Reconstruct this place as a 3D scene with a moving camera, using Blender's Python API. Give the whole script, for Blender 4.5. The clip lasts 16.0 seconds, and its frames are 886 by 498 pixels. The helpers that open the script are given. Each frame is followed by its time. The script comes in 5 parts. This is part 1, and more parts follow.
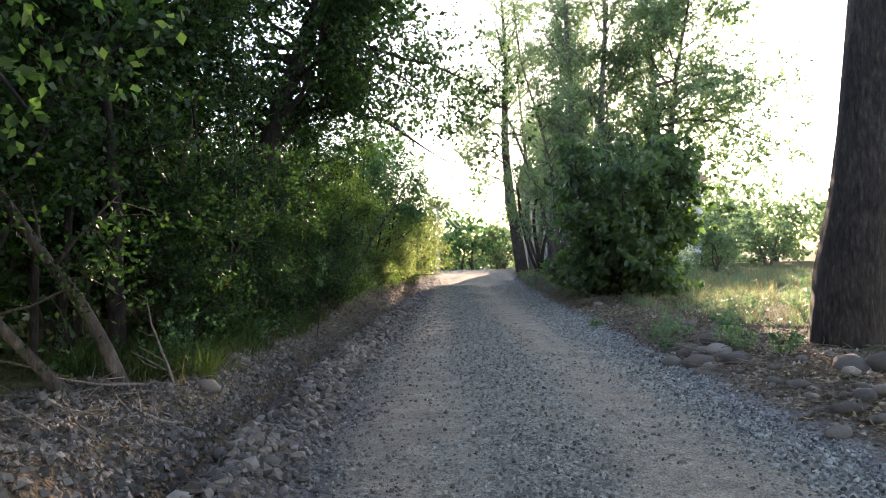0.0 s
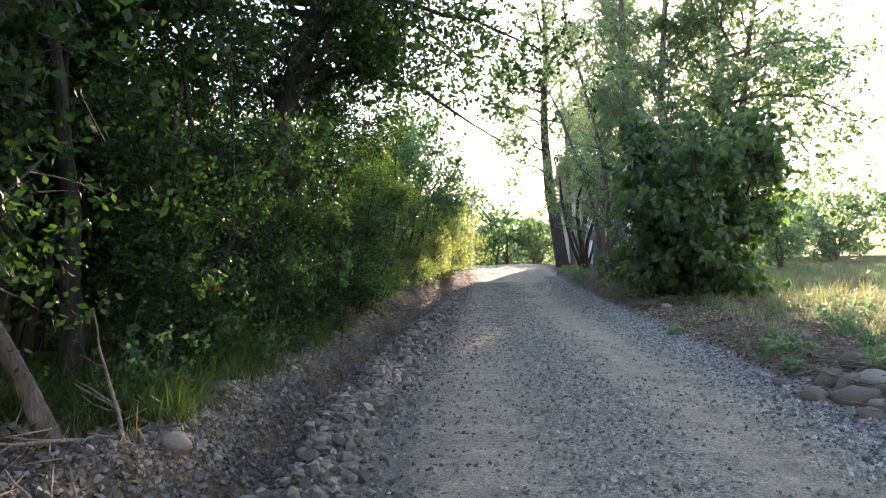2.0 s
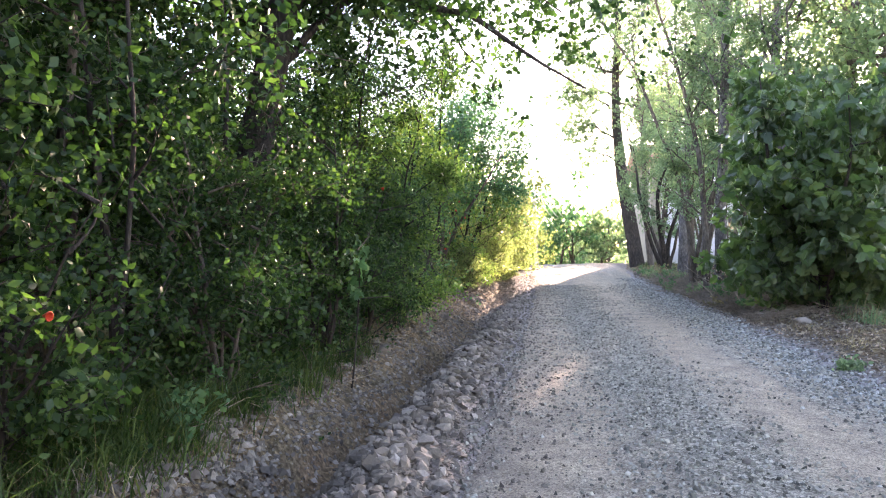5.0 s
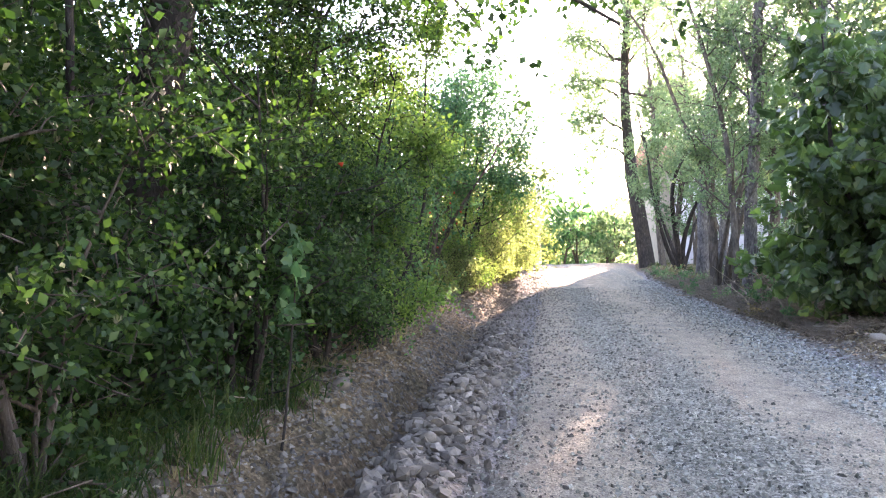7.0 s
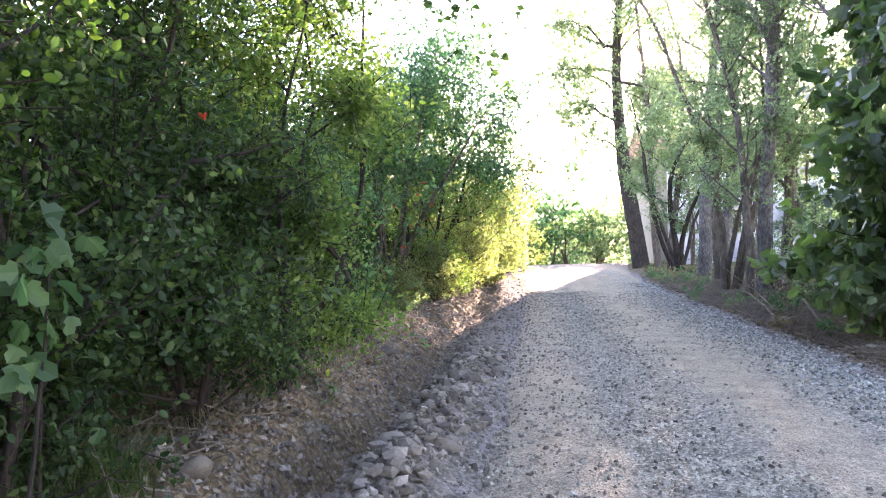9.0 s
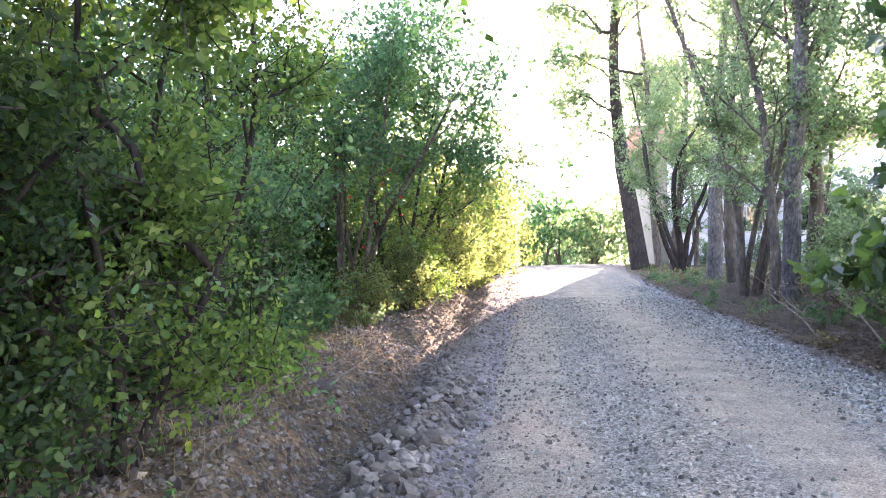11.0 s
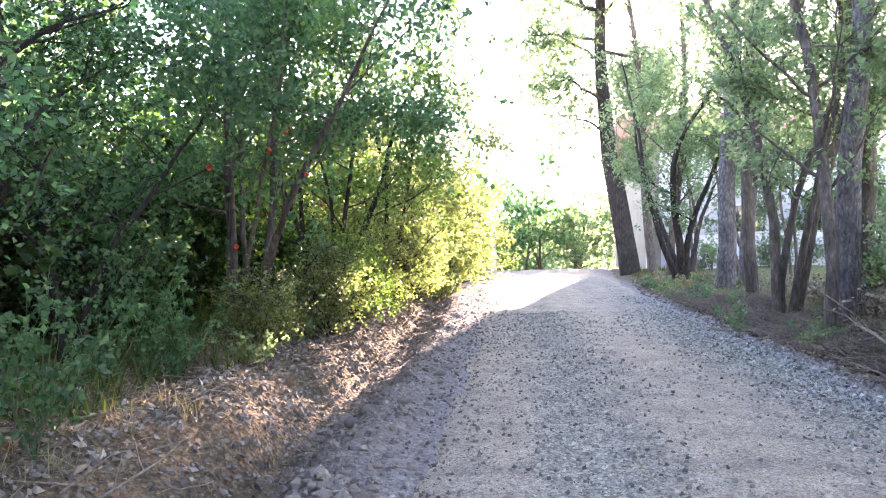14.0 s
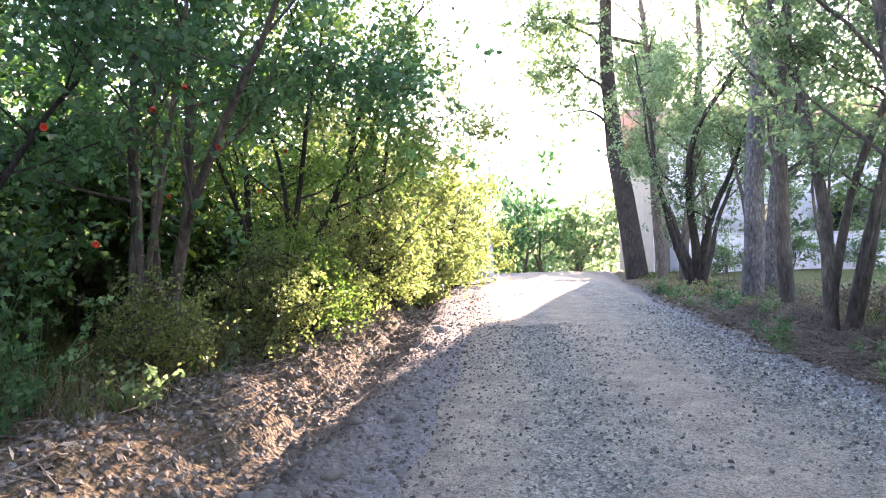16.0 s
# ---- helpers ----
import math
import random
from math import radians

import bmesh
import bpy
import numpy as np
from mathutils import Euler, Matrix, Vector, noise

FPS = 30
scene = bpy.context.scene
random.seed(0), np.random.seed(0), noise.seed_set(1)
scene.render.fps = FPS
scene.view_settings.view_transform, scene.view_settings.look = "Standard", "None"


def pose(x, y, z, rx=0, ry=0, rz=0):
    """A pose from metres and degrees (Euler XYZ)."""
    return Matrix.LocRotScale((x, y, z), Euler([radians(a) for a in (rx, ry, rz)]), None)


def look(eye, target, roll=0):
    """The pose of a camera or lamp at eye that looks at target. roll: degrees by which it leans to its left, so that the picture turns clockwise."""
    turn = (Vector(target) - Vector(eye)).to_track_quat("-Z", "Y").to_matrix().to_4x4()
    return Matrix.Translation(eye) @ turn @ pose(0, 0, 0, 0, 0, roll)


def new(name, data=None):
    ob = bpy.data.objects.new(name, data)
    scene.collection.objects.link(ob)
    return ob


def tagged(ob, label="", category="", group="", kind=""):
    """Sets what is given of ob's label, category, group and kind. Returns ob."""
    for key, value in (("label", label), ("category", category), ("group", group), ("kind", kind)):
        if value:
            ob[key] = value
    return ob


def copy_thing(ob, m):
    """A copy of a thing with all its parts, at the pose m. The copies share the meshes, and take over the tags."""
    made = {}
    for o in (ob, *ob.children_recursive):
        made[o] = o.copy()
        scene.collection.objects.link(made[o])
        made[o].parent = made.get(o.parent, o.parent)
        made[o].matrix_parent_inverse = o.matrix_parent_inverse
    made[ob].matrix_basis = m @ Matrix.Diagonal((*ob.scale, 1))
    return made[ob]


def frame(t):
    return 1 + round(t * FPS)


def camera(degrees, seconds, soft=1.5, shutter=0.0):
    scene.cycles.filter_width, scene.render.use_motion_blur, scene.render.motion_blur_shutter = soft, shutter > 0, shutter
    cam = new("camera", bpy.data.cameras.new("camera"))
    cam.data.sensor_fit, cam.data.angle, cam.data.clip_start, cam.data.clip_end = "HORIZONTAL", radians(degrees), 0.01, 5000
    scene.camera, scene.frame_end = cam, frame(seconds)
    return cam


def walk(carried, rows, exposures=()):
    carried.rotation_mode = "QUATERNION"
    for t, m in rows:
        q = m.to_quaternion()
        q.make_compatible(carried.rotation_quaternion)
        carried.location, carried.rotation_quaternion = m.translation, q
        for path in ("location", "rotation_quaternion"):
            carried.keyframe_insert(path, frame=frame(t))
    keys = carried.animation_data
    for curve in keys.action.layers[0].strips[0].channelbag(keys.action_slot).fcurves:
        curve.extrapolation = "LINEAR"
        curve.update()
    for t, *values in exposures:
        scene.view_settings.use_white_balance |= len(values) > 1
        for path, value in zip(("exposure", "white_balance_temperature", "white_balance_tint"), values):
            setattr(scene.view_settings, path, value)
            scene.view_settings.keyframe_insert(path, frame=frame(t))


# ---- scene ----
cam = camera(64.3, 16.0, soft=1.1)
METRES, EYE, TILT, LEAN, TURN = 18.5, 1.5, 0.0, 0.0, 0.0
ROWS = [
    (0.0, 0.0, 0.0, 0.0, 0.01, 0.49, 1.1),
    (0.5, -0.0057, 0.0329, 0.0017, 1.5, 0.27, 1.0),
    (1.0, -0.0085, 0.067, 0.0026, 1.71, 0.29, 1.14),
    (1.5, -0.0125, 0.0945, 0.0014, 1.96, 0.09, 1.01),
    (2.0, -0.0158, 0.1239, 0.0009, 2.49, 0.04, 1.11),
    (2.5, -0.0166, 0.1577, -0.0003, 2.48, 0.22, 1.18),
    (3.0, -0.0172, 0.1887, 0.0001, 2.95, 0.22, 1.26),
    (3.5, -0.0167, 0.2213, -0.0002, 3.12, 0.0, 1.27),
    (4.0, -0.0188, 0.2507, -0.0013, 4.71, 0.15, 1.23),
    (4.2, -0.0198, 0.2635, -0.0014, 7.1, 0.08, 1.23),
    (6.3, -0.0290, 0.3962, -0.0016, 7.48, 0.06, 1.25),
    (6.5, -0.0294, 0.4088, -0.0017, 7.38, 0.06, 1.25),
    (7.0, -0.0297, 0.4403, -0.0024, 7.47, -0.0, 1.12),
    (7.5, -0.0286, 0.4706, -0.0028, 7.19, 0.12, 1.2),
    (8.0, -0.0264, 0.5034, -0.0021, 7.03, -0.05, 1.21),
    (8.5, -0.0261, 0.5332, -0.0022, 6.56, -0.09, 1.22),
    (9.0, -0.025, 0.5678, -0.0027, 6.53, -0.04, 1.2),
    (9.2, -0.0246, 0.5802, -0.0027, 6.66, 0.0, 1.2),
    (11.3, -0.0182, 0.7085, -0.0024, 5.82, -0.08, 1.22),
    (11.5, -0.0176, 0.7216, -0.0024, 5.7, 0.12, 1.22),
    (12.0, -0.0177, 0.7572, -0.0022, 5.34, -0.19, 1.26),
    (12.5, -0.0158, 0.7896, -0.0027, 5.13, -0.05, 1.24),
    (13.0, -0.0146, 0.8184, -0.0039, 4.91, -0.07, 1.26),
    (13.5, -0.0102, 0.8508, -0.0043, 4.63, 0.24, 1.31),
    (14.0, -0.0056, 0.8834, -0.0054, 4.52, 0.22, 1.27),
    (14.5, -0.0033, 0.9093, -0.0044, 4.33, 0.29, 1.35),
    (15.0, 0.0014, 0.9397, -0.0038, 4.44, 0.25, 1.3),
    (15.5, 0.0024, 0.9713, -0.0046, 4.51, -0.02, 1.23),
    (16.0, 0.0027, 0.9965, -0.0056, 4.56, 0.31, 1.05),
]
walk(cam, [(t, pose(0, 0, EYE, TILT, LEAN, TURN) @ pose(METRES * x, METRES * y, METRES * z, 90 + pitch, roll, yaw)) for t, x, y, z, yaw, pitch, roll in ROWS],
     exposures=((0.0, 2.46, 7250, 29), (2.0, 2.79, 7250, 31), (4.0, 3.47, 7300, 36), (7.0, 3.84, 7250, 38), (9.0, 3.93, 7200, 40), (12.5, 4.08, 7050, 42), (14.5, 4.04, 7000, 40), (16.0, 3.73, 6950, 39)))

# ---- light ----
SUN_AZ, SUN_EL = radians(14.0), radians(13.5)      # to the right of +y, above the horizon
world = bpy.data.worlds.new("evening_sky")
scene.world = world
world.use_nodes = True
wn = world.node_tree
sky = wn.nodes.new("ShaderNodeTexSky")
sky.sky_type = "NISHITA"
sky.sun_disc = False
sky.sun_elevation, sky.sun_rotation = SUN_EL, SUN_AZ
sky.dust_density = 0.3
wn.nodes["Background"].inputs["Strength"].default_value = 0.15
wn.links.new(sky.outputs["Color"], wn.nodes["Background"].inputs["Color"])
sun = new("sun", bpy.data.lights.new("sun", "SUN"))
sun.data.energy, sun.data.angle, sun.data.color = 3.5, radians(0.6), (1.0, 0.86, 0.66)
toward = Vector((math.sin(SUN_AZ) * math.cos(SUN_EL), math.cos(SUN_AZ) * math.cos(SUN_EL), math.sin(SUN_EL)))
sun.matrix_world = look((30 * toward.x, 30 * toward.y, 30 * toward.z), (0, 0, 0))


# ---- materials ----
def material(name, rough=0.8, spec=0.3):
    m = bpy.data.materials.new(name)
    m.use_nodes = True
    b = m.node_tree.nodes["Principled BSDF"]
    b.inputs["Roughness"].default_value = rough
    b.inputs["Specular IOR Level"].default_value = spec
    return m, m.node_tree, b


def add(tree, kind, **values):
    n = tree.nodes.new("ShaderNode" + kind)
    for key, value in values.items():
        n.inputs[key].default_value = value
    return n


def ramp(tree, source, stops):
    r = tree.nodes.new("ShaderNodeValToRGB")
    while len(r.color_ramp.elements) < len(stops):
        r.color_ramp.elements.new(0.5)
    for e, (p, c) in zip(r.color_ramp.elements, stops):
        e.position, e.color = p, (*c, 1)
    tree.links.new(source, r.inputs["Fac"])
    return r.outputs["Color"]


def mix(tree, a, b, fac, blend="MIX"):
    n = tree.nodes.new("ShaderNodeMix")
    n.data_type, n.blend_type = "RGBA", blend
    for slot, v in ((6, a), (7, b), (0, fac)):
        if isinstance(v, (int, float)):
            n.inputs[slot].default_value = v
        elif isinstance(v, tuple):
            n.inputs[slot].default_value = (*v, 1)
        else:
            tree.links.new(v, n.inputs[slot])
    return n.outputs[2]


def place(tree):
    return tree.nodes.new("ShaderNodeNewGeometry").outputs["Position"]


def noisy(tree, scale, detail=4.0, rough=0.6, vector=None):
    n = add(tree, "TexNoise", Scale=scale, Detail=detail, Roughness=rough)
    tree.links.new(vector if vector is not None else place(tree), n.inputs["Vector"])
    return n.outputs["Fac"]


def bump(tree, b, height, strength, distance):
    n = add(tree, "Bump", Strength=strength, Distance=distance)
    tree.links.new(height, n.inputs["Height"])
    tree.links.new(n.outputs["Normal"], b.inputs["Normal"])


def leaf_material(name, dark, mid, light, glow, sheen=0.45, through_it=0.45, gloss=0.38):
    """Leaves: each blade its own shade; light passes through them."""
    m, t, b = material(name, sheen, gloss)
    geo = t.nodes.new("ShaderNodeNewGeometry")
    col = ramp(t, geo.outputs["Random Per Island"], [(0.0, dark), (0.55, mid), (0.93, light), (1.0, (light[0] * 1.2, light[1] * 1.0, light[2]))])
    # Random tone per clump; its contrast puts foliage light and shade into the colour.
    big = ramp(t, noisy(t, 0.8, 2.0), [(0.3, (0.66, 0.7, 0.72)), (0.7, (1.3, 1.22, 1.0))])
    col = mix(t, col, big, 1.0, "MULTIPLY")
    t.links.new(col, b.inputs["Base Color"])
    tr = add(t, "BsdfTranslucent")
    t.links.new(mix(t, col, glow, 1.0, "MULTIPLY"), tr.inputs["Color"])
    blend = add(t, "MixShader", Fac=through_it)
    t.links.new(b.outputs[0], blend.inputs[1])
    t.links.new(tr.outputs[0], blend.inputs[2])
    t.links.new(blend.outputs[0], t.nodes["Material Output"].inputs["Surface"])
    return m


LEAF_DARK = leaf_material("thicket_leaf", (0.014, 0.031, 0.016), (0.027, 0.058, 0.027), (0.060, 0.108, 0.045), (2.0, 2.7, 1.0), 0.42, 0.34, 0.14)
# Pale yellow-green; part of the brightness is sunlight put into the leaf colour.
LEAF_LIGHT = leaf_material("sunlit_leaf", (0.07, 0.095, 0.04), (0.115, 0.142, 0.06), (0.175, 0.195, 0.10), (2.15, 2.45, 1.75), 0.4, 0.58, 0.25)
# Paler than the leaves are: bright haze over these crowns is in the colour.
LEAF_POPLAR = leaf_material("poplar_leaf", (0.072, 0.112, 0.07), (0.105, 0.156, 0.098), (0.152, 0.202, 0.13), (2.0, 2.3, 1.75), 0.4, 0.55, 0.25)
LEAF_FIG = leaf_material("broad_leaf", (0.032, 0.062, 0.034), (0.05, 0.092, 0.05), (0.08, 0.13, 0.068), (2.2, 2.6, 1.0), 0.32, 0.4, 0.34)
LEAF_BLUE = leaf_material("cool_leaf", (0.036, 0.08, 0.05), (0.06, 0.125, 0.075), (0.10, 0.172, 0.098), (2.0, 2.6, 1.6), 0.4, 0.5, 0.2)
# Fresh green, its colour raised further to stand in for sun on the leaves.
LEAF_FRESH_SUNLIT = leaf_material("fresh_sunlit_leaf", (0.05, 0.092, 0.034), (0.082, 0.138, 0.054), (0.14, 0.195, 0.085), (2.0, 2.45, 1.15), 0.4, 0.55, 0.22)
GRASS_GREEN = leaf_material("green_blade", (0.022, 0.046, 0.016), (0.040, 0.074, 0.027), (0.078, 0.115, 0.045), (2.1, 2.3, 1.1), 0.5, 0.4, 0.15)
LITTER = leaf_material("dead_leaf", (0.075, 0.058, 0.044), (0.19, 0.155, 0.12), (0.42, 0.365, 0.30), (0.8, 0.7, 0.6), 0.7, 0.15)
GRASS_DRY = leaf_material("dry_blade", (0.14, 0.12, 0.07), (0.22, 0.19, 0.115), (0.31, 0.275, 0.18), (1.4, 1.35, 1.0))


def bark_material(name, dark, mid, light, scale=1.0, along=3.2):
    m, t, b = material(name, 0.9, 0.15)
    tc = t.nodes.new("ShaderNodeTexCoord").outputs["Object"]
    mp = add(t, "Mapping", Scale=(14 * scale, 14 * scale, along * scale))
    t.links.new(tc, mp.inputs["Vector"])
    fine = noisy(t, 1.6, 6.0, 0.7, mp.outputs[0])
    patches = noisy(t, 2.0, 3.0, 0.5, tc)
    col = ramp(t, fine, [(0.32, dark), (0.55, mid), (0.75, light)])
    col = mix(t, col, ramp(t, patches, [(0.35, (0.7, 0.7, 0.72)), (0.7, (1.25, 1.2, 1.1))]), 1.0, "MULTIPLY")
    t.links.new(col, b.inputs["Base Color"])
    bump(t, b, fine, 0.9, 0.03)
    return m


BARK_DARK = bark_material("dark_bark", (0.018, 0.016, 0.015), (0.050, 0.043, 0.039), (0.110, 0.100, 0.090))
BARK_GREY = bark_material("grey_bark", (0.045, 0.042, 0.042), (0.15, 0.144, 0.146), (0.34, 0.33, 0.325), 1.0, 5.5)
BARK_BROWN = bark_material("brown_bark", (0.05, 0.042, 0.036), (0.125, 0.108, 0.092), (0.25, 0.222, 0.195))
TWIG_DRY = bark_material("dry_wood", (0.13, 0.108, 0.088), (0.26, 0.225, 0.185), (0.42, 0.38, 0.325), 2.0)


def stone_material(name, stops):
    m, t, b = material(name, 0.85, 0.25)
    geo = t.nodes.new("ShaderNodeNewGeometry")
    info = t.nodes.new("ShaderNodeObjectInfo")
    total = t.nodes.new("ShaderNodeMath")
    total.operation = "ADD"
    t.links.new(geo.outputs["Random Per Island"], total.inputs[0])
    t.links.new(info.outputs["Random"], total.inputs[1])
    wrap = t.nodes.new("ShaderNodeMath")
    wrap.operation = "FRACT"
    t.links.new(total.outputs[0], wrap.inputs[0])
    col = ramp(t, wrap.outputs[0], stops)
    fine = noisy(t, 45, 5.0, 0.7)
    col = mix(t, col, ramp(t, fine, [(0.3, (0.7, 0.7, 0.7)), (0.7, (1.2, 1.18, 1.12))]), 1.0, "MULTIPLY")
    t.links.new(col, b.inputs["Base Color"])
    bump(t, b, fine, 0.5, 0.01)
    return m


STONE = stone_material("crushed_stone", [(0.0, (0.058, 0.059, 0.05)), (0.3, (0.165, 0.166, 0.143)), (0.7, (0.30, 0.297, 0.25)), (0.95, (0.40, 0.392, 0.335)), (1.0, (0.47, 0.46, 0.40))])
STONE_BLUE = stone_material("blue_grey_stone", [(0.0, (0.066, 0.073, 0.07)), (0.35, (0.165, 0.18, 0.172)), (0.7, (0.285, 0.303, 0.286)), (0.95, (0.40, 0.415, 0.385)), (1.0, (0.52, 0.53, 0.49))])
STONE_EARTHY = stone_material("dusty_stone", [(0.0, (0.07, 0.062, 0.054)), (0.4, (0.128, 0.113, 0.095)), (0.85, (0.195, 0.172, 0.146)), (1.0, (0.27, 0.245, 0.215))])


def gravel_earth_blend(t, gravel, earth, shift):
    """Along the lane's ragged left edge the gravel gives way to earth."""
    p = t.nodes.new("ShaderNodeSeparateXYZ")
    t.links.new(place(t), p.inputs[0])
    wob = t.nodes.new("ShaderNodeMath")
    wob.operation = "MULTIPLY_ADD"
    wob.inputs[1].default_value = 1.1
    t.links.new(noisy(t, 3.5, 6.0, 0.7), wob.inputs[0])
    t.links.new(p.outputs["X"], wob.inputs[2])
    r = t.nodes.new("ShaderNodeMapRange")
    r.inputs["From Min"].default_value, r.inputs["From Max"].default_value = -1.75 + 0.55 + shift, -0.25 + 0.55 + shift
    t.links.new(wob.outputs[0], r.inputs["Value"])
    skew = t.nodes.new("ShaderNodeMath")
    skew.operation = "MULTIPLY_ADD"
    skew.inputs[1].default_value = -0.022
    t.links.new(p.outputs["Y"], skew.inputs[0])
    t.links.new(wob.outputs[0], skew.inputs[2])
    q = t.nodes.new("ShaderNodeMapRange")
    q.inputs["From Min"].default_value, q.inputs["From Max"].default_value = 3.3 + 0.55, 2.7 + 0.55
    t.links.new(skew.outputs[0], q.inputs["Value"])
    both = t.nodes.new("ShaderNodeMath")
    both.operation = "MULTIPLY"
    t.links.new(r.outputs[0], both.inputs[0])
    t.links.new(q.outputs[0], both.inputs[1])
    return mix(t, earth, gravel, both.outputs[0])


def road_material():
    m, t, b = material("packed_gravel", 0.9, 0.2)
    p = place(t)
    track = add(t, "Mapping", Scale=(1.3, 0.11, 1.0))
    t.links.new(p, track.inputs["Vector"])
    drift = noisy(t, 1.0, 4.0, 0.6, track.outputs[0])
    across = t.nodes.new("ShaderNodeSeparateXYZ")
    t.links.new(p, across.inputs[0])
    lanes = t.nodes.new("ShaderNodeMath")      # wheel tracks 2.1 m apart
    lanes.operation = "MULTIPLY_ADD"
    lanes.inputs[1].default_value, lanes.inputs[2].default_value = 3.0, 1.2
    t.links.new(across.outputs["X"], lanes.inputs[0])
    wave = t.nodes.new("ShaderNodeMath")
    wave.operation = "COSINE"
    t.links.new(lanes.outputs[0], wave.inputs[0])
    worn_sum = t.nodes.new("ShaderNodeMath")
    worn_sum.operation = "MULTIPLY_ADD"
    worn_sum.inputs[1].default_value = 0.12
    t.links.new(wave.outputs[0], worn_sum.inputs[0])
    t.links.new(drift, worn_sum.inputs[2])
    worn = worn_sum.outputs[0]
    cells = add(t, "TexVoronoi", Scale=38.0)
    t.links.new(p, cells.inputs["Vector"])
    cells2 = add(t, "TexVoronoi", Scale=95.0)
    t.links.new(p, cells2.inputs["Vector"])
    grey = ramp(t, cells.outputs["Color"], [(0.1, (0.108, 0.110, 0.093)), (0.5, (0.255, 0.256, 0.216)), (0.9, (0.45, 0.44, 0.37))])
    dust = ramp(t, noisy(t, 22, 6.0, 0.7), [(0.3, (0.285, 0.245, 0.185)), (0.7, (0.475, 0.415, 0.32))])
    mask = ramp(t, worn, [(0.38, (0.15, 0.15, 0.15)), (0.58, (0.9, 0.9, 0.9))])
    col = mix(t, grey, dust, mask)
    blotch = ramp(t, noisy(t, 3.0, 5.0, 0.65), [(0.3, (0.68, 0.68, 0.7)), (0.7, (1.2, 1.16, 1.1))])
    col = mix(t, col, blotch, 1.0, "MULTIPLY")
    col = mix(t, col, ramp(t, cells2.outputs["Color"], [(0.1, (0.5, 0.5, 0.5)), (0.9, (1.45, 1.43, 1.4))]), 0.9, "MULTIPLY")
    soil = ramp(t, noisy(t, 26, 7.0, 0.72), [(0.3, (0.12, 0.10, 0.082)), (0.5, (0.21, 0.18, 0.15)), (0.72, (0.31, 0.275, 0.235))])
    t.links.new(gravel_earth_blend(t, col, soil, 0.0), b.inputs["Base Color"])
    h = mix(t, cells.outputs["Distance"], cells2.outputs["Distance"], 0.5)
    bump(t, b, mix(t, h, noisy(t, 30, 6.0, 0.75), 0.5), 1.0, 0.055)
    return m


def earth_material():
    m, t, b = material("bank_earth", 0.95, 0.1)
    fine, mid = noisy(t, 26, 7.0, 0.72), noisy(t, 2.2, 4.0, 0.6)
    col = ramp(t, fine, [(0.3, (0.068, 0.051, 0.037)), (0.5, (0.15, 0.115, 0.083)), (0.72, (0.265, 0.212, 0.158))])
    litter = ramp(t, mid, [(0.35, (0.75, 0.8, 0.7)), (0.7, (1.2, 1.1, 0.95))])
    col = mix(t, col, litter, 1.0, "MULTIPLY")
    far = t.nodes.new("ShaderNodeSeparateXYZ")
    t.links.new(place(t), far.inputs[0])
    side = t.nodes.new("ShaderNodeMapRange")
    side.inputs["From Min"].default_value, side.inputs["From Max"].default_value = 4.5, 8.0
    t.links.new(far.outputs["X"], side.inputs["Value"])
    turf = ramp(t, noisy(t, 9, 6.0, 0.7), [(0.3, (0.06, 0.075, 0.025)), (0.7, (0.18, 0.17, 0.07))])
    clods = add(t, "TexVoronoi", Scale=24.0)
    t.links.new(place(t), clods.inputs["Vector"])
    col = mix(t, col, ramp(t, clods.outputs["Color"], [(0.1, (0.55, 0.55, 0.56)), (0.9, (1.4, 1.38, 1.34))]), 0.8, "MULTIPLY")
    chips = add(t, "TexVoronoi", Scale=38.0)
    t.links.new(place(t), chips.inputs["Vector"])
    grit = ramp(t, chips.outputs["Color"], [(0.1, (0.16, 0.155, 0.155)), (0.9, (0.36, 0.34, 0.33))])
    col = gravel_earth_blend(t, grit, col, 0.0)
    other = t.nodes.new("ShaderNodeMapRange")
    other.inputs["From Min"].default_value, other.inputs["From Max"].default_value = -3.4, -4.6
    t.links.new(far.outputs["X"], other.inputs["Value"])
    wide_turf = t.nodes.new("ShaderNodeMath")
    wide_turf.operation = "MAXIMUM"
    t.links.new(side.outputs[0], wide_turf.inputs[0])
    t.links.new(other.outputs[0], wide_turf.inputs[1])
    t.links.new(mix(t, col, turf, wide_turf.outputs[0]), b.inputs["Base Color"])
    bump(t, b, mix(t, fine, clods.outputs["Distance"], 0.55), 1.0, 0.09)
    return m


ROAD, EARTH = road_material(), earth_material()


def plain(name, color, rough=0.7, scale=6.0, vary=0.15, spec=0.3):
    m, t, b = material(name, rough, spec)
    lo, hi = tuple(c * (1 - vary) for c in color), tuple(min(1, c * (1 + vary)) for c in color)
    n = noisy(t, scale, 6.0, 0.65)
    t.links.new(ramp(t, n, [(0.3, lo), (0.7, hi)]), b.inputs["Base Color"])
    bump(t, b, n, 0.2, 0.01)
    return m


PLASTER_WHITE = plain("lilac_white_plaster", (0.62, 0.60, 0.63), 0.85, 2.5)
PLASTER_BEIGE = plain("beige_plaster", (0.30, 0.265, 0.21), 0.85, 2.0)
ROOF_TILE = plain("roof_tile", (0.30, 0.13, 0.08), 0.8, 9.0, 0.3)
FRAME_WHITE = plain("white_frame", (0.75, 0.75, 0.74), 0.5)
CONCRETE = plain("pale_concrete", (0.5, 0.49, 0.46), 0.85, 12.0)
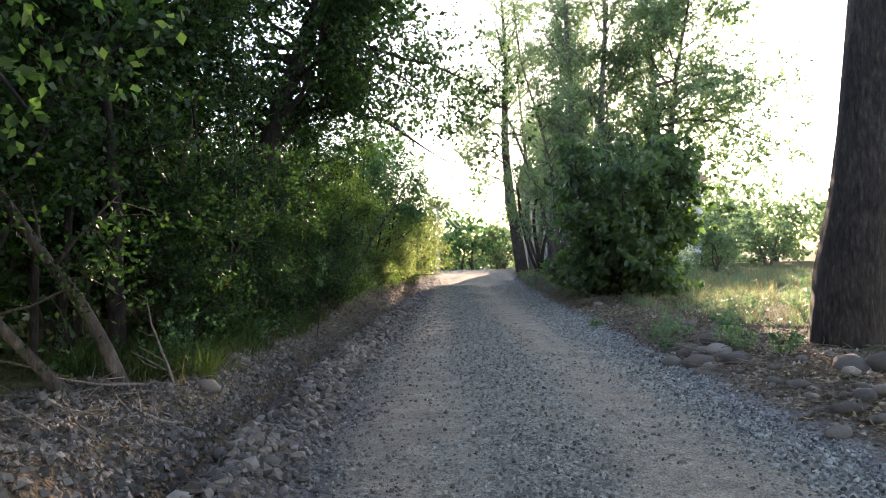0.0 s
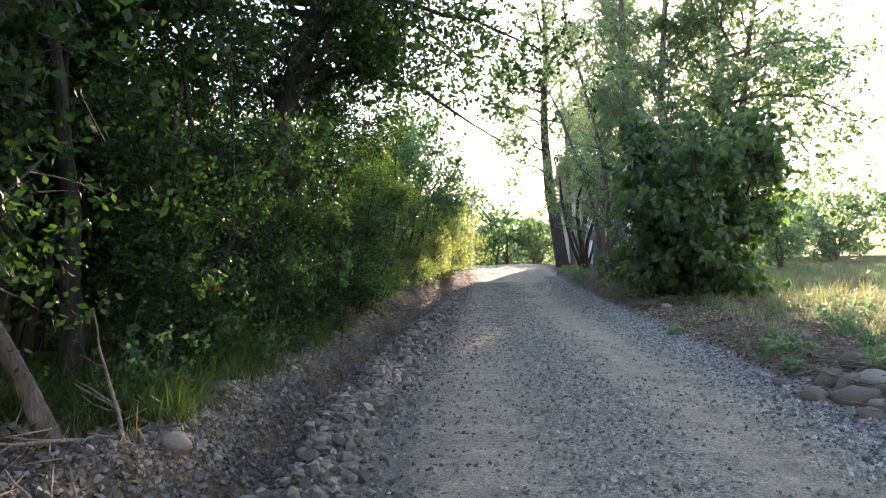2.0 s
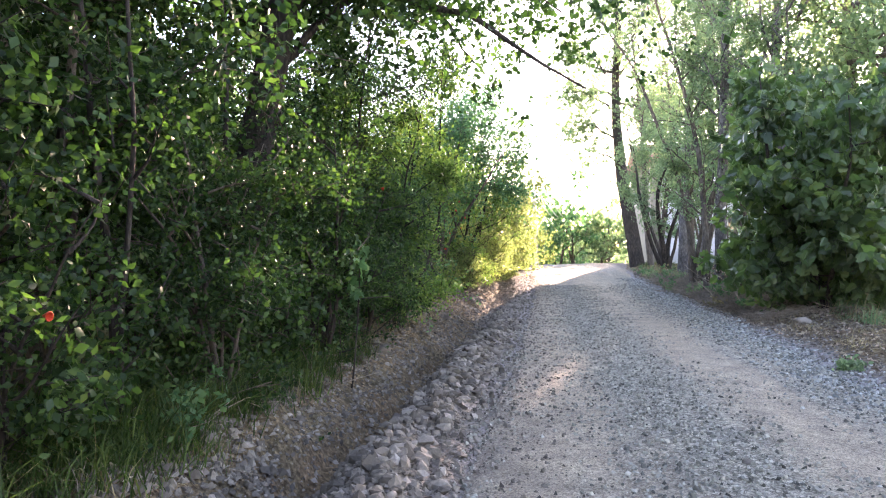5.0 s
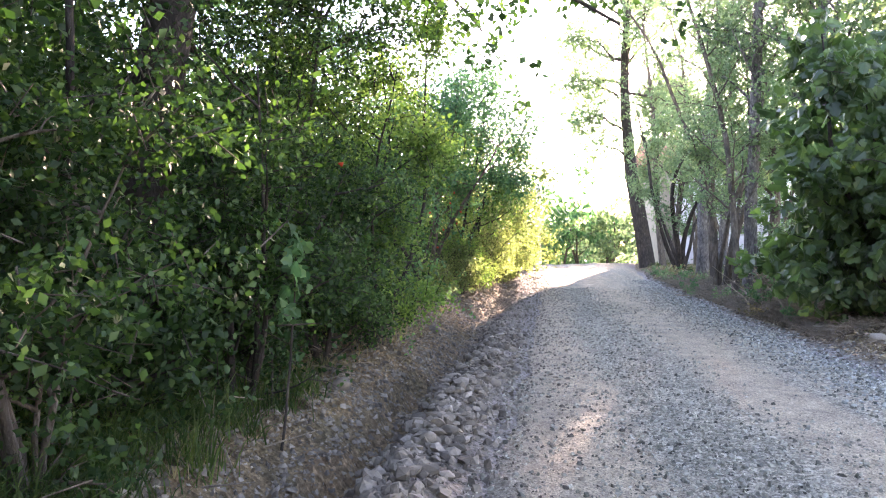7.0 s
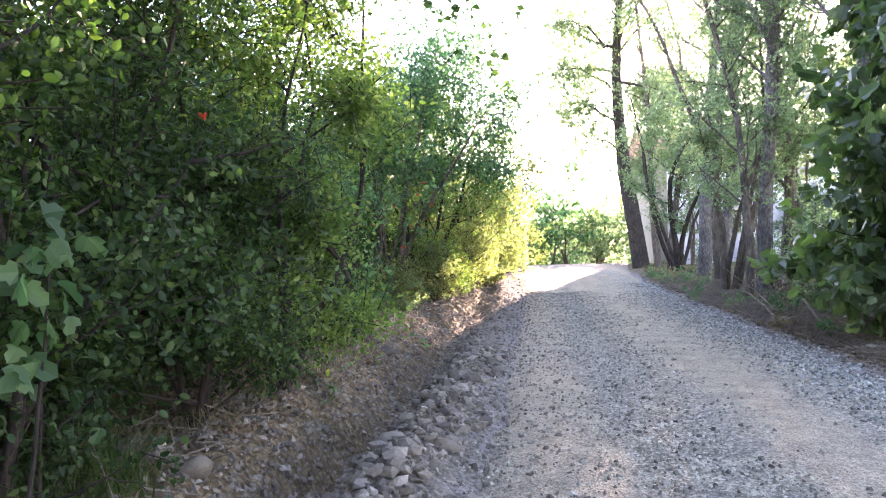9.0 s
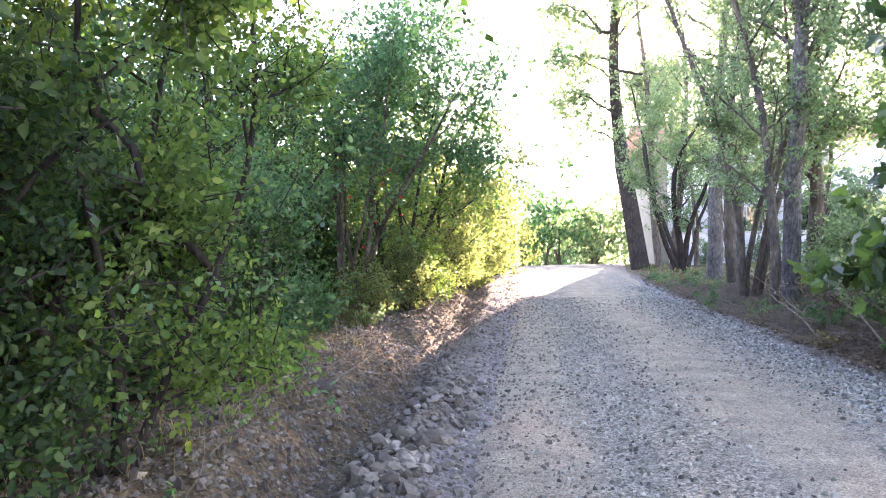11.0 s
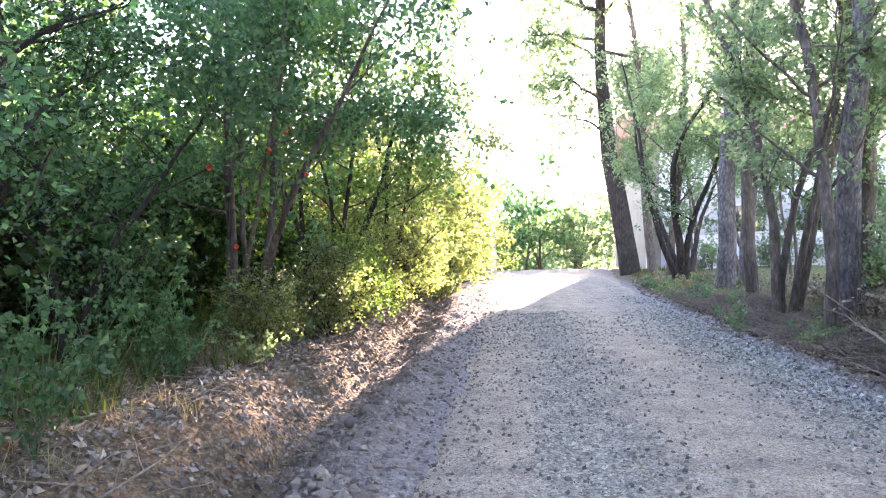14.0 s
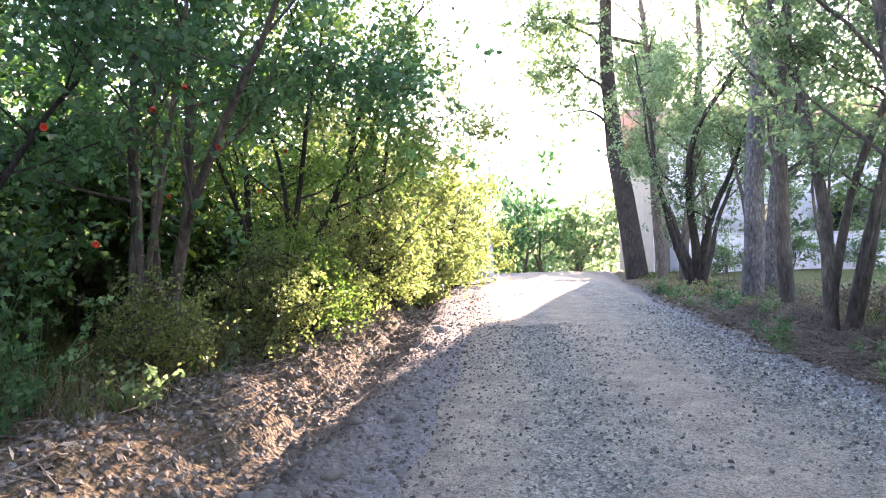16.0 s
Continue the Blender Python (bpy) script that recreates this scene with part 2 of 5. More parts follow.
CABLE = plain("cable_sheath", (0.5, 0.5, 0.5), 0.35, 3.0, 0.05, 0.6)
PETAL = plain("red_petal", (0.5, 0.05, 0.02), 0.5, 30.0)
GLASS_DARK, _t, _b = material("window_glass", 0.06, 0.6)
_b.inputs["Base Color"].default_value = (0.03, 0.045, 0.07, 1)


# ---- shaping helpers ----
def smooth(a, b, v):
    u = np.clip((v - a) / (b - a), 0, 1)
    return u * u * (3 - 2 * u)


def rough2(x, y, s=1.0, seed=0.0):
    """A cheap rolling unevenness, about -1 to 1."""
    x, y = np.asarray(x) * s + seed, np.asarray(y) * s + 1.7 * seed
    return (np.sin(1.7 * x + 0.6 * y) + np.sin(2.9 * y - 1.3 * x + 1.1) + np.sin(5.3 * x + 2.2 * y + 0.5) * 0.6
            + np.sin(6.1 * y - 4.7 * x) * 0.5 + np.sin(11.3 * x + 8.9 * y) * 0.3) / 3.4


def lumps(x, y, s=1.0, seed=0):
    """Irregular clods: smoothed random heights on a lattice, about -1 to 1."""
    x, y = np.asarray(x, float) * s + 0.37 * np.asarray(y, float) * s + seed, np.asarray(y, float) * s - 0.41 * np.asarray(x, float) * s
    i, j = np.floor(x), np.floor(y)
    u, v = x - i, y - j
    u, v = u * u * (3 - 2 * u), v * v * (3 - 2 * v)

    def at(a, b):
        h = np.sin(a * 127.1 + b * 311.7 + 17.0 * seed) * 43758.5453
        return 2 * (h - np.floor(h)) - 1
    return (at(i, j) * (1 - u) + at(i + 1, j) * u) * (1 - v) + (at(i, j + 1) * (1 - u) + at(i + 1, j + 1) * u) * v


def bend(y):
    return 2.0 * smooth(34, 58, np.asarray(y, float))


def edge_left(y):
    y = np.asarray(y, float)
    return -1.02 + 0.43 * smooth(8, 27, y) * (1 - smooth(29, 42, y)) + bend(y) + 0.10 * rough2(0 * np.asarray(y), y, 0.9, 2.0)


def edge_right(y):
    return 2.75 + 0.022 * np.asarray(y) + bend(y) + 0.16 * rough2(0 * np.asarray(y), y, 0.55, 5.0)


def crown_line(y):
    """The height of the road along its length."""
    y = np.asarray(y, float)
    return 0.34 * smooth(19, 44, y) - 3.2 * smooth(51, 100, y) + 2.0 * smooth(110, 400, y)


def land(x, y):
    """The height of the ground: road bed, rubble windrow, trench and banks."""
    x, y = np.asarray(x, float), np.asarray(y, float)
    z = crown_line(y)
    el, er = edge_left(y), edge_right(y)
    near = 1 - smooth(48, 56, y)
    u = el - x
    lower = 1 - 0.55 * smooth(17, 26, y)
    ridge = 0.13 * lower * np.exp(-((u - 0.40) / 0.26) ** 2) * (1 + 0.5 * rough2(x, y, 1.6, 3))
    wander = 0.92 + 0.09 * lumps(0 * y, y, 0.8, 4)
    trench = -0.24 * lower * np.exp(-((u - wander) / (0.20 + 0.07 * smooth(14, 19, y))) ** 4) * (1 + 0.3 * rough2(x, y, 0.8, 7))
    bank = 0.27 * smooth(1.10, 1.62, u + 0.16 * lumps(0 * y, y, 1.3, 6)) * (1 + 0.25 * rough2(x, y, 1.1, 9))
    v = x - er
    right = 0.16 * smooth(0.0, 1.3, v) + 0.10 * smooth(2.0, 5.0, v)
    z = z + near * (ridge + trench + bank + right) + 0.035 * rough2(x, y, 1.3) * (smooth(0.2, 0.8, u) + smooth(0.1, 0.9, v))
    z = z + near * (0.035 * lumps(x, y, 2.6, 6) + 0.035 * lumps(x, y, 5.5, 2)) * smooth(-0.05, 0.3, u) * (1 - 0.6 * smooth(2.2, 3.2, u))
    z = z + near * 0.03 * lumps(x, y, 3.2, 4) * smooth(0.0, 0.5, v)
    return z


def road_top(x, y):
    x, y = np.asarray(x, float), np.asarray(y, float)
    mid = (edge_left(y) + edge_right(y)) / 2
    half = (edge_right(y) - edge_left(y)) / 2
    s = np.clip(np.abs(x - mid) / half, 0, 1.2)
    rut = -0.022 * np.exp(-((np.abs(x - mid) - 0.85) / 0.30) ** 2)
    return crown_line(y) + 0.045 * (1 - s ** 2) + rut + 0.010 * rough2(x, y, 3.1, 1) - 0.15 * smooth(0.86, 1.14, s)


def mesh_of(name, verts, faces, mat, flat=False):
    """One mesh from arrays of corners and of faces that all have the same number of corners."""
    verts, faces = np.asarray(verts, np.float32), np.asarray(faces, np.int32)
    me = bpy.data.meshes.new(name)
    me.vertices.add(len(verts))
    me.vertices.foreach_set("co", verts.ravel())
    n = faces.shape[1]
    me.loops.add(faces.size)
    me.loops.foreach_set("vertex_index", faces.ravel())
    me.polygons.add(len(faces))
    me.polygons.foreach_set("loop_start", np.arange(0, faces.size, n, dtype=np.int32))
    me.polygons.foreach_set("use_smooth", np.full(len(faces), not flat))
    me.materials.append(mat)
    me.update(calc_edges=True)
    return me


def part(name, me, parent, label="", kind=""):
    ob = new(name, me)
    ob.parent = parent
    return tagged(ob, label, kind=kind)


def thing(name, x, y, z, label, category, group="", kind=""):
    ob = new(name)
    ob.empty_display_size = 0.2
    ob.location = (x, y, z)
    return tagged(ob, label, category, group, kind)


def bent(start, direction, length, rng, n=6, lift=0.0, wobble=0.12):
    """A crooked line of points for a stem or limb; lift bends it up."""
    p, d = np.array(start, float), np.array(direction, float)
    d = d / np.linalg.norm(d)
    pts = [p.copy()]
    for _ in range(n):
        d = d + rng.normal(0, wobble, 3) + np.array([0, 0, lift])
        d = d / np.linalg.norm(d)
        p = p + d * length / n
        pts.append(p.copy())
    return np.array(pts)


def tubes(lines, sides=7):
    """Tapered round rods: lines is a list of (points, first radius, last radius, root flare)."""
    V, F, o = [], [], 0
    ang = np.linspace(0, 2 * math.pi, sides, endpoint=False)
    for pts, r0, r1, flare in lines:
        n = len(pts)
        tan = np.gradient(pts, axis=0)
        tan /= np.linalg.norm(tan, axis=1)[:, None] + 1e-9
        ref = np.where(np.abs(tan[:, 2:3]) > 0.8, np.array([[1.0, 0, 0]]), np.array([[0, 0, 1.0]]))
        a = np.cross(tan, ref)
        a /= np.linalg.norm(a, axis=1)[:, None] + 1e-9
        b = np.cross(tan, a)
        u = np.linspace(0, 1, n)
        r = r0 + (r1 - r0) * u ** 1.35 + flare * r0 * np.exp(-u * 14)
        lump = 1 + 0.10 * np.sin(3 * ang[None, :] + 2.1 * u[:, None] * 3) + 0.05 * np.sin(5 * ang[None, :] - 9 * u[:, None])
        ring = pts[:, None, :] + (r[:, None] * lump)[:, :, None] * (np.cos(ang)[None, :, None] * a[:, None, :] + np.sin(ang)[None, :, None] * b[:, None, :])
        V.append(ring.reshape(-1, 3))
        i, j = np.meshgrid(np.arange(n - 1), np.arange(sides), indexing="ij")
        k = (j + 1) % sides
        F.append((o + np.stack([i * sides + j, i * sides + k, (i + 1) * sides + k, (i + 1) * sides + j], -1)).reshape(-1, 4))
        o += n * sides
    return np.concatenate(V), np.concatenate(F)


def unit(rng, n, zscale=1.0):
    v = rng.normal(0, 1, (n, 3)) * np.array([1, 1, zscale])
    return v / (np.linalg.norm(v, axis=1)[:, None] + 1e-9)


def blades(base, d, length, width, rng, fold=0.25):
    """Folded pointed leaves, two triangles each."""
    n = len(base)
    side = np.cross(d, unit(rng, n))
    side /= np.linalg.norm(side, axis=1)[:, None] + 1e-9
    up = np.cross(side, d)
    L, W = length[:, None], width[:, None]
    mid = base + 0.45 * L * d
    V = np.stack([base, mid + W * side + fold * W * up, base + L * d, mid - W * side + fold * W * up], 1).reshape(-1, 3)
    o = 4 * np.arange(n)[:, None]
    F = np.stack([o + np.array([[0, 1, 2]]), o + np.array([[0, 2, 3]])], 1).reshape(-1, 3)
    return V, F


def ovals(base, d, length, width, rng, fold=0.25):
    """Oval pointed leaves folded along the midrib, four triangles each."""
    n = len(base)
    side = np.cross(d, unit(rng, n))
    side /= np.linalg.norm(side, axis=1)[:, None] + 1e-9
    up = np.cross(side, d)
    L, W = length[:, None], width[:, None]
    outline = [(0.0, 0.0, 0.0), (0.22, 0.8, 0.25), (0.6, 0.85, 0.2), (1.0, 0.0, -0.35), (0.6, -0.85, 0.2), (0.22, -0.8, 0.25)]
    V = np.stack([base + L * a * d + W * (b * side + c * up) for a, b, c in outline], 1).reshape(-1, 3)
    o = 6 * np.arange(n)[:, None]
    F = np.stack([o + np.array([f]) for f in ((0, 1, 2), (0, 2, 3), (0, 3, 4), (0, 4, 5))], 1).reshape(-1, 3)
    return V, F


def broad(base, d, length, rng):
    """Broad lobed leaves, eight triangles each."""
    n = len(base)
    side = np.cross(d, unit(rng, n, 0.4))
    side /= np.linalg.norm(side, axis=1)[:, None] + 1e-9
    up = np.cross(side, d)
    outline = [(0.0, 0.0, 0.0), (0.08, 0.34, 0.05), (0.38, 0.46, 0.10), (0.46, 0.27, 0.03), (0.78, 0.30, -0.02),
               (1.0, 0.0, -0.16), (0.78, -0.30, -0.02), (0.46, -0.27, 0.03), (0.38, -0.46, 0.10), (0.08, -0.34, 0.05)]
    L = length[:, None]
    V = np.stack([base + L * (a * d + b * side + c * up) for a, b, c in outline], 1).reshape(-1, 3)
    o = 10 * np.arange(n)[:, None]
    fan = [(0, 1, 2), (0, 2, 3), (0, 3, 4), (0, 4, 5), (0, 5, 6), (0, 6, 7), (0, 7, 8), (0, 8, 9)]
    F = np.stack([o + np.array([f]) for f in fan], 1).reshape(-1, 3)
    return V, F


def foliage(name, nodes, rng, per, size, mat, parent, bark, spread=0.25, droop=0.25, wide=0.30, lobed=False, label="", oval=False):
    """Leafy twigs at the nodes: one mesh of leaves and one of their twigs."""
    n = len(nodes)
    td = unit(rng, n, 0.7)
    td[:, 2] += 0.15
    tl = spread * rng.uniform(0.7, 1.6, n)
    s = rng.uniform(0.05, 1.0, (n, per))
    base = nodes[:, None, :] + td[:, None, :] * (tl[:, None] * s)[:, :, None] + rng.normal(0, spread * 0.10, (n, per, 3))
    d = td[:, None, :] * 0.5 + unit(rng, n * per).reshape(n, per, 3)
    d[:, :, 2] -= droop
    d = (d / np.linalg.norm(d, axis=2)[:, :, None]).reshape(-1, 3)
    base = base.reshape(-1, 3)
    ln = size * rng.uniform(0.6, 1.3, len(base))
    V, F = broad(base, d, ln, rng) if lobed else (ovals if oval else blades)(base, d, ln, ln * wide, rng)
    part(name, mesh_of(name, V, F, mat, lobed), parent, label, "stuff")
    lines = [(np.stack([nodes[i], nodes[i] + td[i] * tl[i]]), 0.006, 0.003, 0) for i in range(0, n, 8)]
    if lines:
        V, F = tubes(lines, 3)
        part("twigwork", mesh_of("twigwork", V, F, bark), parent, "", "stuff")


def tree(name, label, category, x, y, h, r0, seed, leaf, bark, lean=(0, 0), start=0.3, radius=1.5, limbs=14, rise=0.5, subs=3,
         nodes=2000, per=10, size=0.07, spread=0.3, stems=1, splay=0.25, top=0.35, group="", lobed=False, droop=0.25, wide=0.30, thick=0.3, taper=0.18, flare=0.3, outer=(), oval=False, clump=1.2):
    """A tree or shrub: stems with root flare, crooked limbs, branches and a crown of leafy twigs along them."""
    rng = np.random.default_rng(seed)
    root = thing(name, x, y, float(land(x, y)) - 0.05, label, category, group)
    spots, weights, branch_lines = [], [], []
    for k in range(stems):
        a = 2 * math.pi * (k + rng.uniform(0, 0.6)) / stems
        s = splay if stems > 1 else 0
        d0 = np.array([lean[0] + s * math.cos(a), lean[1] + s * math.sin(a), 1.0])
        hk = h * (1 if stems == 1 else rng.uniform(0.65, 1.0))
        off = np.array([math.cos(a), math.sin(a), 0]) * (0 if stems == 1 else 1.2 * r0)
        trunk = bent(off, d0, hk, rng, 12, 0.02, 0.06 if stems == 1 else 0.085)
        rk = r0 * (1 if stems == 1 else rng.uniform(0.5, 1.0))
        V, F = tubes([(trunk, rk, rk * taper, flare)], 10)
        part("trunk" if stems == 1 else "stem", mesh_of("trunk", V, F, bark), root)
        count = max(3, limbs // stems)
        for i in range(count):
            u = start + (0.98 - start) * (i + rng.uniform(0.1, 0.9)) / count
            f = u * 12
            j = min(int(f), 11)
            p = trunk[j] + (trunk[j + 1] - trunk[j]) * (f - j)
            az = 2.4 * i + rng.uniform(-0.5, 0.5) + k
            v = (u - start) / (1 - start)
            reach = radius * (1 - (1 - top) * v ** 1.5) * (0.55 + 0.45 * min(1, v * 5 + 0.3)) * rng.uniform(0.75, 1.2)
            d = np.array([math.cos(az), math.sin(az), rise + rng.uniform(-0.2, 0.3)])
            limb = bent(p, d, reach, rng, 6, 0.06 * (1 if rise > 0 else -1), 0.14)
            rl = max(0.012, rk * 0.42 * (1 - 0.75 * u))
            V, F = tubes([(limb, rl, rl * 0.25, 0.2)], 5)
            part("limb", mesh_of("limb", V, F, bark), root)
            spots.append(limb[2:]), weights.append(reach)
            for b in range(subs):
                q = limb[rng.integers(2, 6)]
                bd = limb[-1] - limb[0] + rng.normal(0, 0.6 * reach, 3)
                br = bent(q, bd, reach * rng.uniform(0.35, 0.65), rng, 4, 0.03, 0.18)
                branch_lines.append((br, rl * 0.4, rl * 0.12, 0))
                spots.append(br[1:]), weights.append(reach * 0.8)
        spots.append(trunk[10:]), weights.append(radius * 0.5)
    reached = []
    for p0, p1, count in outer:                        # long limbs that reach out
        a, b = np.array(p0) - np.array(root.location), np.array(p1) - np.array(root.location)
        s = np.linspace(0, 1, 9)[:, None]
        limb = a + (b - a) * s + np.array([0, 0, 1]) * 0.5 * np.sin(s * math.pi) + rng.normal(0, 0.05, (9, 3))
        V, F = tubes([(limb, 0.06, 0.012, 0.2)], 6)
        part("limb", mesh_of("limb", V, F, bark), root)
        reached.append(limb[rng.integers(3, 9, count)] + rng.normal(0, 0.55, (count, 3)) - np.array([0, 0, 0.15]))
    if branch_lines:
        V, F = tubes(branch_lines, 3)
        part("branchwork", mesh_of("branchwork", V, F, bark), root, "", "stuff")
    if nodes:
        w = np.array(weights) * rng.gamma(clump, 1.0, len(weights))
        w = w / w.sum()
        pick = rng.choice(len(spots), nodes, p=w)
        pts = np.array([spots[i][rng.integers(0, len(spots[i]))] for i in pick])
        pts = pts + rng.normal(0, thick * radius * 0.45, (nodes, 3)) * np.array([1, 1, 0.9]) * np.where(rng.uniform(0, 1, (nodes, 1)) < 0.6, 0.42, 1.0)
        pts = np.concatenate([pts, *reached])
        wx, wy = pts[:, 0] + x, pts[:, 1] + y
        pts[:, 2] = np.maximum(pts[:, 2], land(wx, wy) - root.location.z + rng.uniform(0.08, 0.4, len(pts)))
        foliage("crown", pts, rng, per, size, leaf, root, bark, spread, droop, wide, lobed, oval=oval)
    return root


# ---- the ground ----
def grid(xs, ys, height):
    X, Y = np.meshgrid(xs, ys)
    V = np.stack([X, Y, height(X, Y)], -1).reshape(-1, 3)
    nx = len(xs)
    i, j = np.meshgrid(np.arange(len(ys) - 1), np.arange(nx - 1), indexing="ij")
    a = i * nx + j
    return V, np.stack([a, a + 1, a + nx + 1, a + nx], -1).reshape(-1, 4)


def ground_height(x, y):
    inside = smooth(0.02, 0.35, x - edge_left(y)) * smooth(0.02, 0.35, edge_right(y) - x)
    return land(x, y) - 0.10 * inside * (1 - smooth(80, 90, y))


xs = np.concatenate([[-900, -400, -150, -60, -30, -16], np.arange(-10, -4, 0.4), np.arange(-4, 6.01, 0.1), np.arange(6.4, 14, 0.5), [16, 20, 30, 60, 150, 400, 900]])
ys = np.concatenate([[-600, -200, -60, -20, -8], np.arange(-4, 3, 0.5), np.arange(3, 34, 0.095), np.arange(34, 56, 0.3), np.arange(57, 110, 2.5), [120, 150, 220, 400, 900, 2000]])
V, F = grid(xs, ys, ground_height)
ground = new("ground", mesh_of("ground", V, F, EARTH))
tagged(ground, "brown earth banks with trench, litter and dry turf", "ground", kind="structure")

V, F = grid(np.linspace(-0.12, 1.12, 50), np.concatenate([np.arange(-12, 3, 0.5), np.arange(3, 56, 0.12), np.arange(56, 85, 1.0)]), lambda s, y: 0 * s)
sx = V[:, 0].copy()
V[:, 0] = edge_left(V[:, 1]) + sx * (edge_right(V[:, 1]) - edge_left(V[:, 1]))
V[:, 2] = road_top(V[:, 0], V[:, 1])
road = new("road", mesh_of("road", V, F, ROAD))
tagged(road, "grey packed gravel lane with dusty wheel tracks", "road", kind="structure")
# ---- trees on the side of the field ----
POP = dict(leaf=LEAF_POPLAR, start=0.1, rise=0.9, limbs=30, subs=3, per=11, size=0.085, spread=0.35, wide=0.34, taper=0.12, flare=0.15)
tree("roadside_tree", "tall dark tree with leaning trunk beside the lane", "tree", 4.85, 43.6, 18, 0.35, 11, bark=BARK_DARK, lean=(-0.21, 0.0), radius=4.0, nodes=1200,
     **{**POP, "start": 0.48, "rise": 0.45, "limbs": 22, "taper": 0.12, "size": 0.13},
     outer=[((4.2, 43.6, 5.6), (2.0, 43.2, 6.0), 110), ((3.9, 43.6, 7.0), (1.3, 43.4, 7.6), 300), ((3.7, 43.6, 8.6), (0.9, 43.6, 9.6), 320), ((3.5, 43.6, 10.5), (1.2, 44.0, 12.0), 260)])
tree("big_tree", "thick grey-brown trunk of a roadside tree", "tree", 5.54, 9.7, 12, 0.46, 12, LEAF_DARK, BARK_DARK, lean=(0.02, 0), start=0.52, radius=4.2, limbs=16, rise=0.3,
     nodes=1500, per=10, size=0.09, spread=0.4, taper=0.5, flare=0.1)
for k, (x, y, h, r, bark, lean, nn, st) in enumerate([
        (4.95, 32.7, 14, 0.19, BARK_GREY, (0.0, 0.0), 1700, 0.28), (4.93, 30.9, 13, 0.12, BARK_BROWN, (-0.05, 0), 1500, 0.16),
        (4.75, 26.7, 14, 0.155, BARK_GREY, (-0.01, 0), 1900, 0.3), (4.2, 25.95, 12, 0.08, BARK_BROWN, (0.10, 0), 1300, 0.14),
        (5.13, 40.9, 15, 0.14, BARK_BROWN, (0.0, 0), 1100, 0.24),
        (5.15, 38.6, 13, 0.12, BARK_BROWN, (0.02, 0), 1200, 0.16), (6.2, 35.0, 13, 0.17, BARK_GREY, (0.04, 0), 1600, 0.16),
        (5.9, 28.6, 13, 0.14, BARK_BROWN, (0.03, 0), 1800, 0.14), (6.8, 23.7, 13, 0.16, BARK_GREY, (0.03, 0), 3600, 0.22),
        (5.5, 23.3, 13, 0.15, BARK_GREY, (-0.05, 0), 3200, 0.26)]):
    tree("poplar", "tall slender poplar with leafy shoots up its trunk", "tree", x, y, h, r, 30 + k, bark=bark, lean=lean, radius=1.7 if nn < 3000 else 2.5, nodes=int(nn * 0.6), group="row of poplars by the lane",
         **{**POP, "start": st})
# Added behind the house to keep the low sun off the thicket foot.
tree("sun_blocking_tree", "tall leafy crown added behind the house to block sun", "tree", 8.3, 62.0, 13, 0.26, 64, bark=BARK_BROWN, radius=3.6, nodes=1300, **{**POP, "start": 0.68, "size": 0.2, "per": 7, "wide": 0.4, "taper": 0.15})
tree("poplar_clump", "clump of slender brown stems with leafy shoots", "tree", 4.34, 27.75, 11, 0.10, 53, LEAF_POPLAR, BARK_BROWN, stems=4, splay=0.10, start=0.2, radius=1.3, limbs=28, nodes=1300, per=10, size=0.08, rise=0.8)
tree("forked_tree", "dark multi-stemmed tree with splayed stems", "tree", 5.1, 36.9, 7, 0.11, 52, LEAF_POPLAR, BARK_DARK, stems=5, splay=0.35, start=0.35, radius=1.6, limbs=16, nodes=1300, per=10, size=0.08)
tree("fig_bush", "large dark broad-leaved bush at the lane edge", "bush", 5.0, 19.9, 4.9, 0.07, 61, LEAF_FIG, BARK_DARK, stems=9, splay=0.42, start=0.03, radius=1.5, limbs=63, rise=0.15,
     subs=3, nodes=2200, per=7, size=0.18, spread=0.38, lobed=True, droop=0.8, top=0.25, thick=0.34)
for k, (x, y, h) in enumerate([(6.9, 27.0, 6.8), (6.6, 30.6, 7.2), (6.8, 33.6, 7.0), (7.0, 37.6, 7.2), (6.7, 41.6, 6.8)]):
    tree("undergrowth_tree", "light green bushy tree between the poplars", "tree", x, y, h, 0.07, 70 + k, LEAF_POPLAR, BARK_BROWN, stems=2, start=0.5, radius=1.7, limbs=20, nodes=480, per=9, size=0.10,
         spread=0.4, wide=0.38, top=0.6, group="bushy trees behind the poplars")
for k, (x, y, h) in enumerate([(5.6, 24.4, 2.0), (5.9, 26.0, 1.9), (6.4, 28.2, 1.5), (5.0, 23.2, 1.6), (7.4, 26.6, 2.4), (7.6, 24.6, 2.6), (7.0, 29.8, 1.3)]):
    tree("shrub", "low green shrub between the poplar trunks", "shrub", x, y, h, 0.025, 90 + k, LEAF_POPLAR, BARK_BROWN, stems=5, start=0.05, radius=0.8, limbs=15, subs=2, nodes=620, per=8, size=0.075, spread=0.25, top=0.6,
         thick=0.5, group="low growth below the poplars")
for k, (x, y, h) in enumerate([(4.75, 24.4, 0.85), (5.1, 25.3, 0.7), (5.6, 24.9, 0.9), (4.9, 22.9, 0.8), (5.3, 27.0, 0.6), (5.6, 29.4, 0.5)]):
    tree("brush_heap", "heap of dry leafy brushwood below the poplars", "brushwood", x, y, h, 0.018, 240 + k, LITTER, TWIG_DRY, stems=7, splay=0.9, start=0.1, radius=0.55, limbs=28, subs=3, nodes=150, per=6, size=0.06, spread=0.2, rise=0.2, top=0.7,
         group="dry brush below the poplars")
